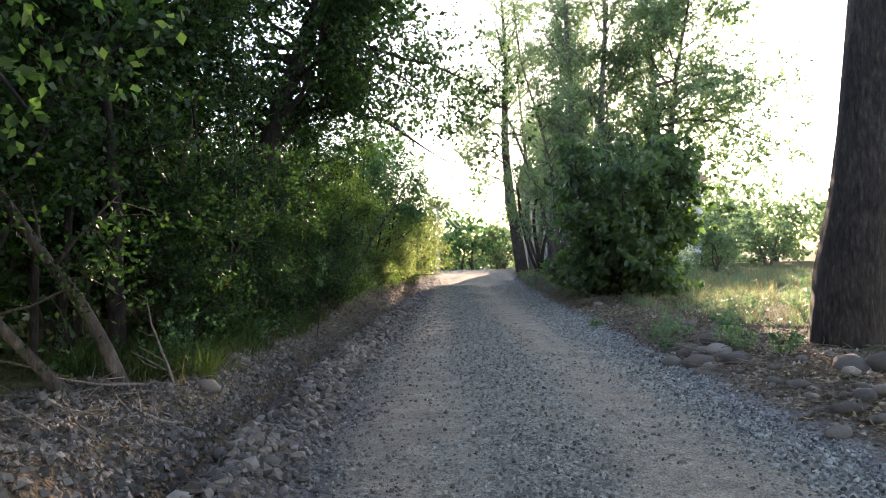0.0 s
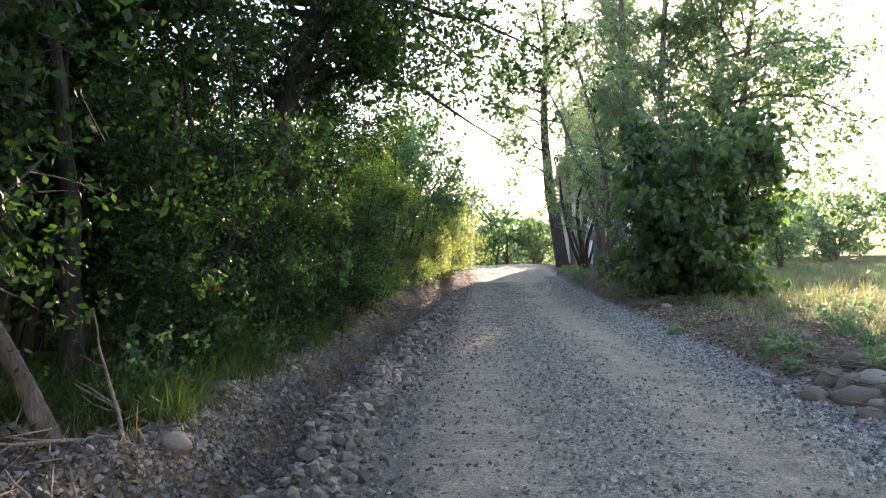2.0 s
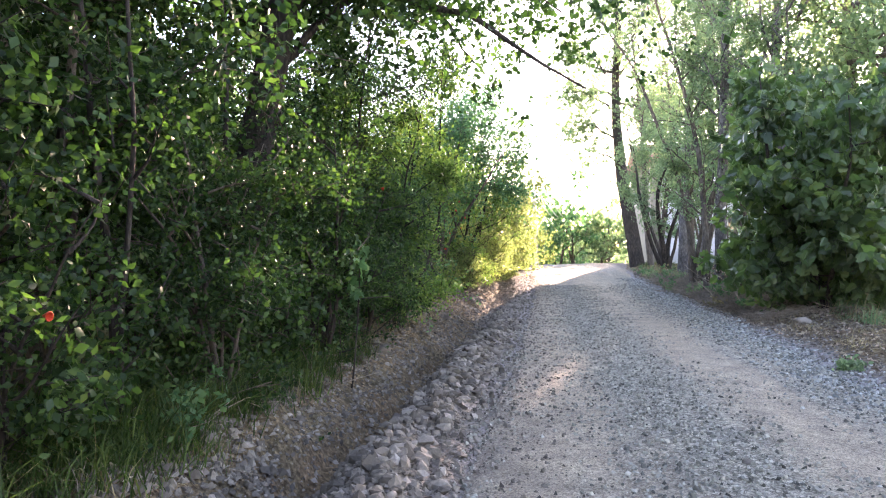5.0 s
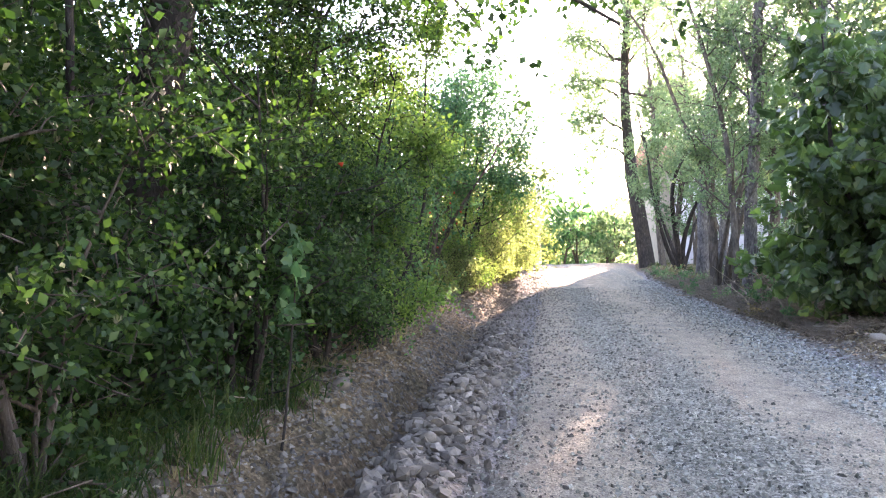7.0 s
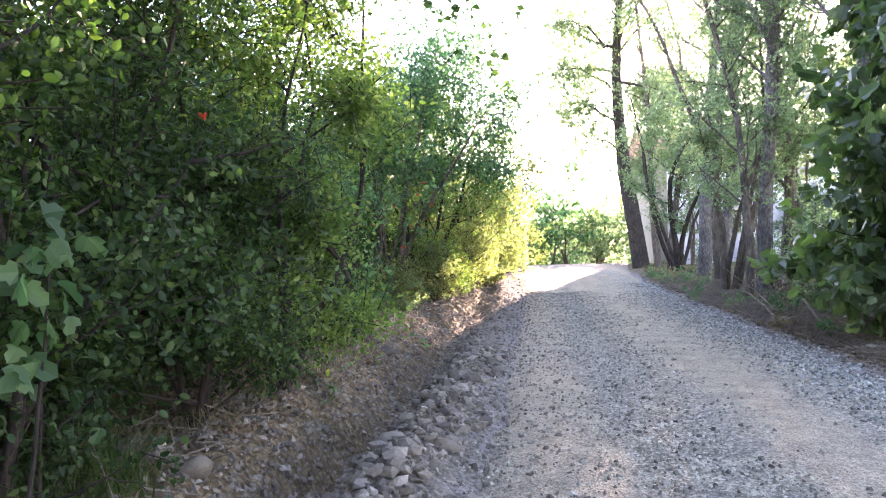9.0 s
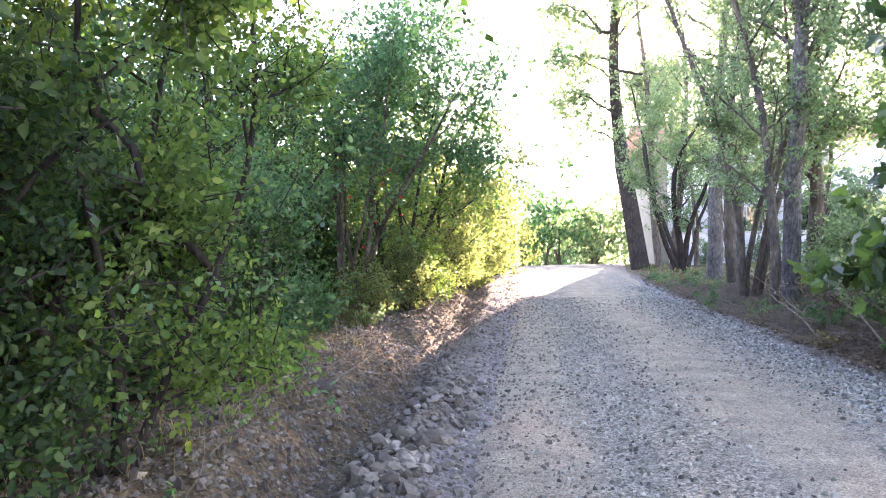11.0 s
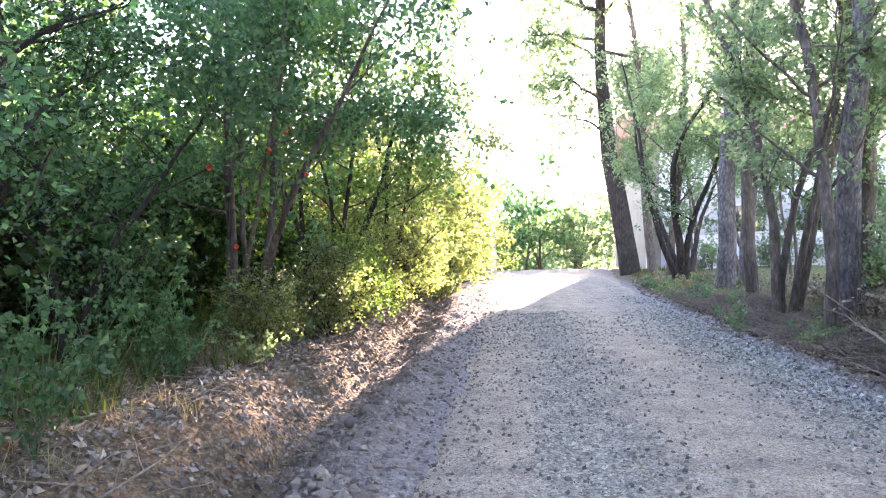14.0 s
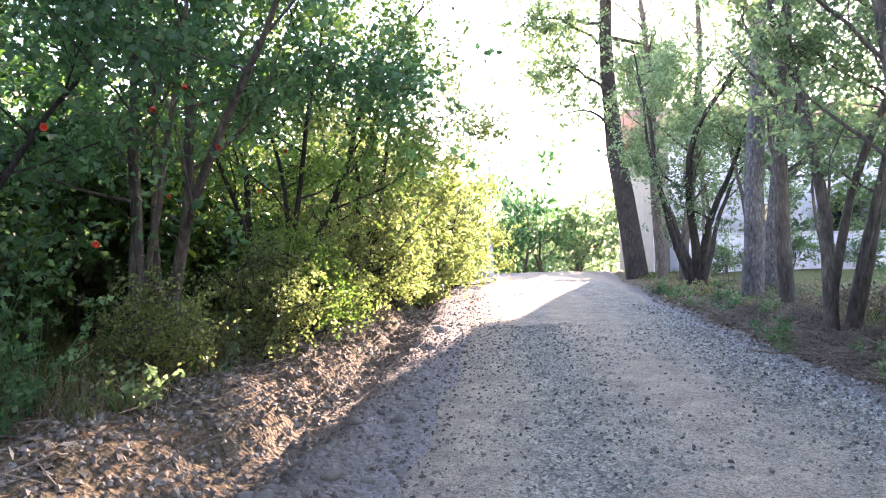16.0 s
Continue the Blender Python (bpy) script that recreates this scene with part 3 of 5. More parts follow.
tree("field_tree", "leafy tree rising behind the broad-leaved bush", "tree", 6.5, 22.4, 10.5, 0.15, 63, LEAF_POPLAR, BARK_BROWN, start=0.34, radius=3.0, limbs=28, nodes=1500, per=9, size=0.13, spread=0.4, wide=0.36,
     outer=[((6.5, 22.4, 5.4), (9.9, 20.8, 4.6), 170), ((6.5, 22.4, 4.4), (9.2, 21.6, 3.6), 150), ((6.5, 22.4, 6.6), (10.2, 21.4, 6.4), 150)])

# ---- the thicket ----
left = [
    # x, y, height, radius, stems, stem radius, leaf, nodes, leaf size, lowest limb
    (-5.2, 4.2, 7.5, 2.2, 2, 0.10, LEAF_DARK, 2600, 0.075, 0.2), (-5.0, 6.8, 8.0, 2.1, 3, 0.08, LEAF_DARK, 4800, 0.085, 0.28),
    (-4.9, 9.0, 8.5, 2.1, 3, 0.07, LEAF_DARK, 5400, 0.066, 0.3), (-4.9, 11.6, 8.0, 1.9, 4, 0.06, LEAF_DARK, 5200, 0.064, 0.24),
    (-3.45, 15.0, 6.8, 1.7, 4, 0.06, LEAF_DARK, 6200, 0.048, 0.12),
    (-2.55, 16.4, 4.5, 0.85, 4, 0.04, LEAF_FRESH_SUNLIT, 4600, 0.042, 0.05), (-4.0, 19.2, 6.0, 1.7, 3, 0.07, LEAF_BLUE, 3800, 0.045, 0.1),
    (-3.9, 21.3, 5.2, 1.7, 1, 0.10, LEAF_DARK, 2700, 0.042, 0.26),
    (-4.8, 23.6, 5.2, 1.8, 3, 0.07, LEAF_BLUE, 1600, 0.065, 0.12), (-3.3, 25.0, 6.0, 2.2, 6, 0.065, LEAF_BLUE, 3300, 0.07, 0.32),
    (-2.9, 27.6, 6.0, 2.0, 5, 0.07, LEAF_FRESH_SUNLIT, 2700, 0.07, 0.25), (-2.5, 30.4, 5.9, 1.8, 4, 0.07, LEAF_LIGHT, 2600, 0.07, 0.06),
    (-2.3, 33.5, 5.3, 1.8, 4, 0.07, LEAF_LIGHT, 1800, 0.08, 0.06), (-1.9, 36.8, 4.6, 1.6, 4, 0.07, LEAF_LIGHT, 1700, 0.09, 0.06), (-1.4, 40.5, 4.2, 1.4, 4, 0.07, LEAF_LIGHT, 2000, 0.09, 0.06),
    (-1.0, 44.5, 4.4, 1.4, 4, 0.06, LEAF_LIGHT, 1500, 0.09, 0.06),
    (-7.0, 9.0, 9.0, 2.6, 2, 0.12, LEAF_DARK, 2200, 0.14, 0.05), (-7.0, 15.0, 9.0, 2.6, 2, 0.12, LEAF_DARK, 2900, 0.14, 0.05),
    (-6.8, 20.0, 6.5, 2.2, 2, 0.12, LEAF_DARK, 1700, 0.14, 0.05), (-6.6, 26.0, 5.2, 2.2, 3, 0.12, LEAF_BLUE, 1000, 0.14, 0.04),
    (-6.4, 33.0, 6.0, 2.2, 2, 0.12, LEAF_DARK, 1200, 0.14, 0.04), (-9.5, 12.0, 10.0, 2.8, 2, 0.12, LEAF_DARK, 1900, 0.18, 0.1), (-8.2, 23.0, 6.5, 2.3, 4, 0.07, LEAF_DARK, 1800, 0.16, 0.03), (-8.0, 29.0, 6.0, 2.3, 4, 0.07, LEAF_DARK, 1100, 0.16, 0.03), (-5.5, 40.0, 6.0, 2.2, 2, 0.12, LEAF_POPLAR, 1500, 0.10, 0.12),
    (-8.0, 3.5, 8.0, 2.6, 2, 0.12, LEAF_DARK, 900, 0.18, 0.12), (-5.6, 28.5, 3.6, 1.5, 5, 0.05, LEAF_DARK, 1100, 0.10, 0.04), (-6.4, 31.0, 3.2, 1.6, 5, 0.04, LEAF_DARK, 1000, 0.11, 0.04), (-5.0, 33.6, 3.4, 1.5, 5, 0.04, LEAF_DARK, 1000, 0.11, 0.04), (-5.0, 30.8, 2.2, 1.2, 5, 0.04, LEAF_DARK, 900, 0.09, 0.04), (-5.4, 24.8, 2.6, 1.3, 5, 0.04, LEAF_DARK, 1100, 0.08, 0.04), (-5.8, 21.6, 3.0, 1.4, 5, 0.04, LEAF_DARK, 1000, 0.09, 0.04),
    # low growth at the foot of the thicket
    (-3.3, 9.2, 1.9, 0.8, 5, 0.025, LEAF_DARK, 1000, 0.05, 0.04), (-2.95, 11.2, 2.4, 0.9, 5, 0.03, LEAF_DARK, 1900, 0.045, 0.04),
    (-2.8, 13.3, 2.8, 0.9, 5, 0.03, LEAF_DARK, 2100, 0.042, 0.04), (-2.75, 15.2, 2.6, 0.8, 5, 0.03, LEAF_DARK, 2000, 0.038, 0.04),
    (-2.9, 18.9, 2.2, 0.8, 4, 0.03, LEAF_DARK, 1100, 0.045, 0.06), (-2.7, 29.0, 2.0, 0.8, 4, 0.03, LEAF_LIGHT, 900, 0.05, 0.05), (-2.6, 31.9, 1.9, 0.8, 4, 0.03, LEAF_LIGHT, 800, 0.06, 0.05),
    (-2.9, 24.3, 1.0, 0.5, 6, 0.012, LEAF_LIGHT, 700, 0.035, 0.04), (-2.4, 25.7, 1.3, 0.6, 6, 0.015, LEAF_LIGHT, 800, 0.04, 0.04), (-2.35, 27.1, 1.6, 0.7, 6, 0.02, LEAF_FRESH_SUNLIT, 1000, 0.04, 0.04),
    (-2.3, 28.5, 1.7, 0.7, 6, 0.02, LEAF_LIGHT, 1000, 0.045, 0.04), (-2.2, 30.2, 1.8, 0.8, 6, 0.02, LEAF_LIGHT, 1000, 0.05, 0.04), (-2.0, 32.3, 1.8, 0.8, 6, 0.02, LEAF_LIGHT, 900, 0.055, 0.04),
    (-1.8, 34.8, 1.8, 0.8, 6, 0.02, LEAF_LIGHT, 800, 0.06, 0.04), (-1.4, 37.5, 1.8, 0.8, 6, 0.02, LEAF_LIGHT, 700, 0.07, 0.04),
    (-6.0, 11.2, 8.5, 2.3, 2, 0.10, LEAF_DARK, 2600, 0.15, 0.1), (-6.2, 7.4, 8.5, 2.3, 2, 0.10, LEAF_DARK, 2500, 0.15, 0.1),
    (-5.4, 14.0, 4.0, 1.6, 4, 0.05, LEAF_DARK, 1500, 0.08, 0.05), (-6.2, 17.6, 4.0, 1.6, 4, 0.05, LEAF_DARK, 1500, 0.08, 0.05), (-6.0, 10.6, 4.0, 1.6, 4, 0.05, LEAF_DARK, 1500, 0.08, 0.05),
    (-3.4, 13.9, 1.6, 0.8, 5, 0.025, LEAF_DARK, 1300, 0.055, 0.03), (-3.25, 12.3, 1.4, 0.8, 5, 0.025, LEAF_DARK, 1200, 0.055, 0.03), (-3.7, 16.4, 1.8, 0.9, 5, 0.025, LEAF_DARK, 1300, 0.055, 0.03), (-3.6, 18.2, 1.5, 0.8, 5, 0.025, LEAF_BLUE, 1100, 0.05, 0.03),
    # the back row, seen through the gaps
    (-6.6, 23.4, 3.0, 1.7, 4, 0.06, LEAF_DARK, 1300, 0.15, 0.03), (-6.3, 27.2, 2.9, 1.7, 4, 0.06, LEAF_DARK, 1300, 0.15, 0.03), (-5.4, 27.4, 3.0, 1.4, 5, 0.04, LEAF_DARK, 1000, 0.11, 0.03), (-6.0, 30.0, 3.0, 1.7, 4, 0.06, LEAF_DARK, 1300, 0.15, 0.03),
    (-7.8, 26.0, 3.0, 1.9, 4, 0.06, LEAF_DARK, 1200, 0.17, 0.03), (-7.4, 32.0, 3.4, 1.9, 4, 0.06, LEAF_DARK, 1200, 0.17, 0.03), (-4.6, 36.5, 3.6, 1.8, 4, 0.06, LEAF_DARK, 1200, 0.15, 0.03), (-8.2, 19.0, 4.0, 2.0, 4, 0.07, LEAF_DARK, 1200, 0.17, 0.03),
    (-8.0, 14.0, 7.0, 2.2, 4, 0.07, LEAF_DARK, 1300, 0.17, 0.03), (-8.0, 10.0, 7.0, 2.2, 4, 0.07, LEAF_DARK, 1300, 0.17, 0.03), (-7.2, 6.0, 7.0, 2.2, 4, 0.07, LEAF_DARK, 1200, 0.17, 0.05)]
sources = []
for k, (x, y, h, rad, st, sr, leaf, nn, ls, low) in enumerate(left):
    tall = h > 4.7
    rooted = tree("thicket_tree" if tall else "shrub",
         "dense dark green tree of the lane-side thicket" if tall else "sunlit yellow-green shrub on the lane-side bank" if leaf is LEAF_LIGHT else "low leafy shrub at the foot of the thicket" if h < 3 else "dense leafy shrub on the lane-side bank",
         "tree" if tall else "shrub", x, y, h, sr, 100 + k, leaf, BARK_DARK if k % 3 else BARK_BROWN, stems=st, splay=0.22, start=low, radius=rad, limbs=30, rise=0.35, subs=2, nodes=int(nn * (0.85 if 12 < y < 22.5 and x > -4.5 else 0.92 if 8 < y < 28 and x > -5 else 0.65)), oval=12 < y < 22.5 and x > -3.45, per=8, size=ls * 1.12,
         spread=0.28 if h > 3 else 0.2, top=0.5, wide=0.33, clump=2.5 if h > 6 and y < 15 else 1.2, group="lane-side thicket", thick=0.38)
    if k in (1, 2, 3):
        sources.append(rooted)
# unseen trees added behind the start to cut skylight on the thicket
for k, (x, y) in enumerate([(-4.7, 0.6), (-4.9, -3.0), (-5.1, -7.0), (6.0, 2.2), (6.3, -1.8), (6.0, -6.0), (-6.5, -1.0), (-1.6, -13.5), (2.2, -14.5), (5.0, -12.0), (-5.0, -11.0)]):
    copy_thing(sources[k % 3], pose(x, y, float(land(x, y)) - 0.05, 0, 0, 83 * k))
tree("broadleaf_sapling", "fresh green spray of leaves reaching from the thicket", "tree", -4.6, 3.8, 4.6, 0.04, 139, LEAF_FRESH_SUNLIT, BARK_DARK, start=0.5, radius=0.9, limbs=8, nodes=120, per=9, size=0.10, wide=0.36,
     outer=[((-4.4, 3.8, 3.4), (-2.7, 4.7, 3.25), 34), ((-4.4, 3.8, 3.0), (-2.9, 4.9, 2.6), 24)])
tree("shrub", "fresh green branches reaching out over the bank", "shrub", -3.1, 16.2, 2.4, 0.03, 138, LEAF_BLUE, BARK_DARK, stems=3, start=0.3, radius=0.7, limbs=12, nodes=420, per=9, size=0.048, wide=0.3, spread=0.2, oval=True,
     outer=[((-2.9, 16.3, 1.2), (-1.9, 16.6, 1.1), 40), ((-2.9, 16.0, 1.9), (-2.1, 15.9, 1.75), 36)], group="lane-side thicket")
tree("leaning_tree", "slanting bare-stemmed tree with pale patchy bark", "tree", -3.15, 6.95, 6.0, 0.06, 140, LEAF_DARK, BARK_BROWN, lean=(-0.55, -0.05), start=0.18, radius=1.5, limbs=12, rise=0.7, nodes=500, per=9, size=0.07)
tree("leaning_tree", "slanting bare-stemmed tree with pale patchy bark", "tree", -3.5, 6.6, 5.0, 0.05, 141, LEAF_DARK, BARK_BROWN, lean=(-0.95, -0.1), start=0.2, radius=1.3, limbs=10, rise=0.7, nodes=350, per=9, size=0.07)
for k, (x, y, h, r, lx) in enumerate([(-4.08, 8.71, 7, 0.10, 0.02), (-3.9, 10.0, 6.5, 0.04, -0.05), (-3.5, 10.6, 6.5, 0.035, 0.06), (-3.4, 12.0, 6, 0.03, 0.03), (-4.5, 7.7, 7, 0.045, 0.05), (-3.2, 10.2, 5, 0.02, 0.12)]):
    tree("sapling", "thin upright bare stem inside the thicket", "tree", x, y, h, r, 150 + k, LEAF_DARK, BARK_DARK, lean=(lx, 0), start=0.3, radius=0.8, limbs=6, nodes=160, per=9, size=0.06, group="thin stems of the thicket")
tree("overhanging_tree", "thick dark leaning trunk with limbs over the lane", "tree", -4.1, 13.6, 9.5, 0.21, 160, LEAF_DARK, BARK_DARK, lean=(0.28, 0.02), start=0.35, radius=2.8, limbs=26, nodes=3600, per=9,
     size=0.095, spread=0.35, wide=0.36, taper=0.4, flare=0.4,
     outer=[((-3.5, 13.6, 4.3), (0.25, 14.3, 3.35), 42), ((-3.4, 13.6, 5.6), (0.0, 16.6, 5.0), 330), ((-3.4, 13.6, 5.4), (0.9, 14.4, 4.9), 260), ((-3.4, 13.6, 5.2), (-1.2, 18.4, 4.6), 200), ((-3.4, 13.6, 6.2), (-0.4, 11.5, 6.2), 260),
            ((-3.4, 13.6, 6.6), (-0.3, 18.0, 6.6), 200)])

# ---- distance ----
far = [(-9, 60, 9, 3.4), (-3.5, 64, 6, 2.6), (1.5, 70, 6.5, 3.0), (6.0, 74, 7.5, 3.2), (10.5, 66, 9, 3.4), (-16, 66, 10, 4), (17, 52, 7, 3), (24, 60, 8, 4), (34, 48, 7, 4), (4.6, 60, 5.3, 2.2), (-0.6, 58, 3.8, 1.8), (7.6, 57, 6.0, 2.4), (12.5, 58, 9, 3.2), (3.2, 82, 7.5, 3.4), (-7, 76, 8, 3.6),
       (11, 86, 8, 3.6), (19, 78, 10, 4), (30, 74, 10, 5), (44, 60, 9, 5), (-24, 70, 10, 5), (-2, 92, 9, 4), (8, 98, 9, 4), (-3.0, 50.0, 4.6, 1.9), (7.6, 45.0, 3.4, 1.3), (10.2, 44.9, 4.2, 1.6), (12.6, 44.8, 4.2, 1.6),
       (-14, 46, 8, 3.4), (-12, 30, 8, 3.2), (-13, 20, 8, 3.2), (-12, 4, 8, 3.2), (-9, -6, 8, 3.2), (9, -8, 8, 3.2), (1, -22, 9, 4), (18, 6, 6, 3), (1.3, 61, 7.6, 2.8), (2.7, 63, 5.6, 1.8), (-0.9, 66, 7.4, 2.2)]
kinds = []
for k, (x, y, h, rad) in enumerate(far):
    if k < 4:
        # pale leaf colours stand in for the haze of distance
        kinds.append(tree("far_tree", "hazy rounded green tree in the distance", "tree", x, y, h, 0.16, 200 + k, (LEAF_POPLAR, LEAF_POPLAR, LEAF_BLUE, LEAF_POPLAR)[k], BARK_BROWN, stems=2, start=0.06,
                          radius=rad, limbs=14, nodes=320, per=7, size=0.33, spread=0.6, thick=0.45, top=0.6, rise=0.2, group="trees beyond the lane"))
    else:
        src = kinds[k % 4]
        c = copy_thing(src, pose(x, y, float(land(x, y)) - 0.1, 0, 0, 67 * k))
        s = h / far[k % 4][2]
        c.scale = (rad / far[k % 4][3], rad / far[k % 4][3], s)
field_shrub = tree("field_shrub", "rounded pale green shrub standing in the field", "shrub", 17.5, 38.0, 2.8, 0.08, 230, LEAF_POPLAR, BARK_BROWN, stems=4, splay=0.3, start=0.05, radius=1.9, limbs=16, nodes=340, per=8,
                   size=0.2, spread=0.4, thick=0.5, top=0.7, rise=0.25, group="shrubs of the field")
for k, (x, y, h, rad) in enumerate([(23, 40, 2.8, 2.0), (12.8, 33, 2.2, 1.4), (19, 50, 4.8, 2.8), (23.5, 50, 4.6, 2.8), (28, 50, 4.9, 2.8), (32.5, 49, 4.6, 2.8), (37, 48, 4.8, 2.8), (42, 46, 5, 3), (30, 38, 3.4, 2.4), (36, 36, 3.8, 2.6), (15.5, 45, 3.6, 2.0), (7.5, 42.4, 1.1, 0.7), (9.6, 42.5, 1.3, 0.8), (11.8, 42.3, 1.2, 0.9)]):
    c = copy_thing(field_shrub, pose(x, y, float(land(x, y)) - 0.05, 0, 0, 71 * k))
    c.scale = (rad / 1.9, rad / 1.9, h / 2.8)

# ---- buildings, pole and cables ----
def box(bm, x0, x1, y0, y1, z0, z1, bevel=0.0):
    got = bmesh.ops.create_cube(bm, size=1, matrix=Matrix.Translation(((x0 + x1) / 2, (y0 + y1) / 2, (z0 + z1) / 2)) @ Matrix.Diagonal((x1 - x0, y1 - y0, z1 - z0, 1)))
    if bevel:
        edges = list({e for v in got["verts"] for e in v.link_edges})
        bmesh.ops.bevel(bm, geom=edges, offset=bevel, segments=2, affect="EDGES", profile=0.5)


def solid(name, bm, mat, parent=None, label=""):
    me = bpy.data.meshes.new(name)
    bm.to_mesh(me)
    bm.free()
    me.materials.append(mat)
    return part(name, me, parent, label) if parent else new(name, me)


def house():
    """A two-storey house behind the poplars; its front wall is pierced by windows."""
    X0, X1, Y0, Y1, H = 6.0, 17.0, 46.0, 54.0, 5.6
    root = thing("house", X0, Y0, float(land(X0, Y0)) - 0.1, "beige and white plastered house behind the poplars", "house")
    W, D = X1 - X0, Y1 - Y0
    holes = [(3.4, 4.7, 1.4, 2.7), (6.4, 7.7, 1.4, 2.7), (3.4, 4.7, 3.9, 5.1), (6.4, 7.7, 3.9, 5.1)]
    edges_x = [0.0, 3.4, 4.7, 6.4, 7.7, W]
    edges_z = [0.0, 1.4, 2.7, 3.9, 5.1, H]
    bm = bmesh.new()
    sheets = [[[bm.verts.new((ex, ey, ez)) for ez in edges_z] for ex in edges_x] for ey in (0.0, 0.25)]
    full = lambda i, j: 0 <= i < 5 and 0 <= j < 5 and not (i in (1, 3) and j in (1, 3))
    for i in range(5):
        for j in range(5):
            if full(i, j):
                a, b = ([s[i][j], s[i + 1][j], s[i + 1][j + 1], s[i][j + 1]] for s in sheets)
                bm.faces.new(a), bm.faces.new(b[::-1])
                for k, (di, dj) in enumerate(((0, -1), (1, 0), (0, 1), (-1, 0))):
                    if not full(i + di, j + dj):
                        bm.faces.new((a[(k + 1) % 4], a[k], b[k], b[(k + 1) % 4]))
    solid("front_wall", bm, PLASTER_WHITE, root)
    bm = bmesh.new()
    box(bm, 0.22, W, D - 0.25, D, 0, H)
    solid("back_wall", bm, PLASTER_WHITE, root)
    bm = bmesh.new()
    box(bm, W - 0.25, W, 0.25, D - 0.25, 0, H)
    solid("end_wall", bm, PLASTER_WHITE, root)
    bm = bmesh.new()
    box(bm, -0.004, 0.22, 0.25, D, 0, H)
    solid("side_wall", bm, PLASTER_BEIGE, root, "beige plastered side wall")
    bm = bmesh.new()
    box(bm, -0.03, 0.55, -0.03, 0.0, 0, H, 0.008)
    solid("corner_pilaster", bm, PLASTER_BEIGE, root, "beige corner pilaster")
    bm = bmesh.new()
    v = [bm.verts.new(c) for c in ((-0.4, -0.5, H), (W + 0.4, -0.5, H), (W + 0.4, D + 0.5, H), (-0.4, D + 0.5, H), (-0.4, D / 2, H + 1.6), (W + 0.4, D / 2, H + 1.6))]
    for f in ((0, 1, 5, 4), (2, 3, 4, 5), (0, 4, 3), (1, 2, 5), (3, 2, 1, 0)):
        bm.faces.new([v[i] for i in f])
    solid("roof", bm, ROOF_TILE, root, "low red tiled roof")
    for x0, x1, z0, z1 in holes:
        bm = bmesh.new()
        for a, b, c, d in ((x0, x0 + 0.07, z0, z1), (x1 - 0.07, x1, z0, z1), (x0 + 0.07, x1 - 0.07, z0, z0 + 0.07), (x0 + 0.07, x1 - 0.07, z1 - 0.07, z1), ((x0 + x1) / 2 - 0.03, (x0 + x1) / 2 + 0.03, z0 + 0.07, z1 - 0.07)):
            box(bm, a, b, 0.06, 0.13, c, d, 0.006)
        win = solid("window", bm, FRAME_WHITE, root, "white framed window with dark panes")
        for a, b in ((x0 + 0.07, (x0 + x1) / 2 - 0.03), ((x0 + x1) / 2 + 0.03, x1 - 0.07)):
            bm = bmesh.new()
            box(bm, a, b, 0.09, 0.10, z0 + 0.07, z1 - 0.07)
            solid("pane", bm, GLASS_DARK, win)
        bm = bmesh.new()
        box(bm, x0 - 0.08, x1 + 0.08, -0.09, 0.0, z0 - 0.07, z0 - 0.005, 0.01)
        solid("sill", bm, CONCRETE, win)
    return root


house()

root = thing("garden_wall", 6.4, 43.4, float(land(6.4, 43.4)) - 0.1, "low pale lilac plastered garden wall", "wall")
bm = bmesh.new()
box(bm, 0, 9.5, 0, 0.2, 0, 1.45, 0.01)
solid("wall_body", bm, PLASTER_WHITE, root)
bm = bmesh.new()
box(bm, -0.04, 9.54, -0.05, 0.25, 1.452, 1.52, 0.012)
solid("coping", bm, CONCRETE, root)

poles = []
for x, y, h in ((-0.35, 49.5, 5.0), (6.3, 96.0, 7.0)):
    z = float(land(x, y)) - 0.1
    root = thing("utility_pole", x, y, z, "pale concrete utility pole beside the lane", "pole", "poles of the power line")
    V, F = tubes([(np.array([[0, 0, h * s] for s in np.linspace(0, 1, 6)]), 0.14, 0.09, 0)], 12)
    part("shaft", mesh_of("shaft", V, F, CONCRETE), root)
    bm = bmesh.new()
    box(bm, -0.7, 0.7, -0.05, 0.05, h - 0.4, h - 0.3, 0.01)
    solid("crossarm", bm, CONCRETE, root)
    for a in (-0.6, -0.2, 0.2, 0.6):
        V, F = tubes([(np.array([[a, 0, h - 0.3 + 0.03 * s] for s in range(5)]), 0.035, 0.025, 0)], 8)
        part("insulator", mesh_of("insulator", V, F, FRAME_WHITE), root)
    poles.append((x, y, z + h - 0.2))
for a in (-0.6, -0.2, 0.2, 0.6):
    s = np.linspace(0, 1, 30)[:, None]
    p, q = np.array(poles[0]) + [a, 0, 0], np.array(poles[1]) + [a, 0, 0]
    line = p + (q - p) * s - np.array([0, 0, 1.4]) * 4 * s * (1 - s)
    V, F = tubes([(line, 0.03, 0.03, 0)], 6)
    tagged(new("overhead_cable", mesh_of("overhead_cable", V, F, CABLE)), "pale sagging overhead power cable between poles", "cable", "cables of the power line")


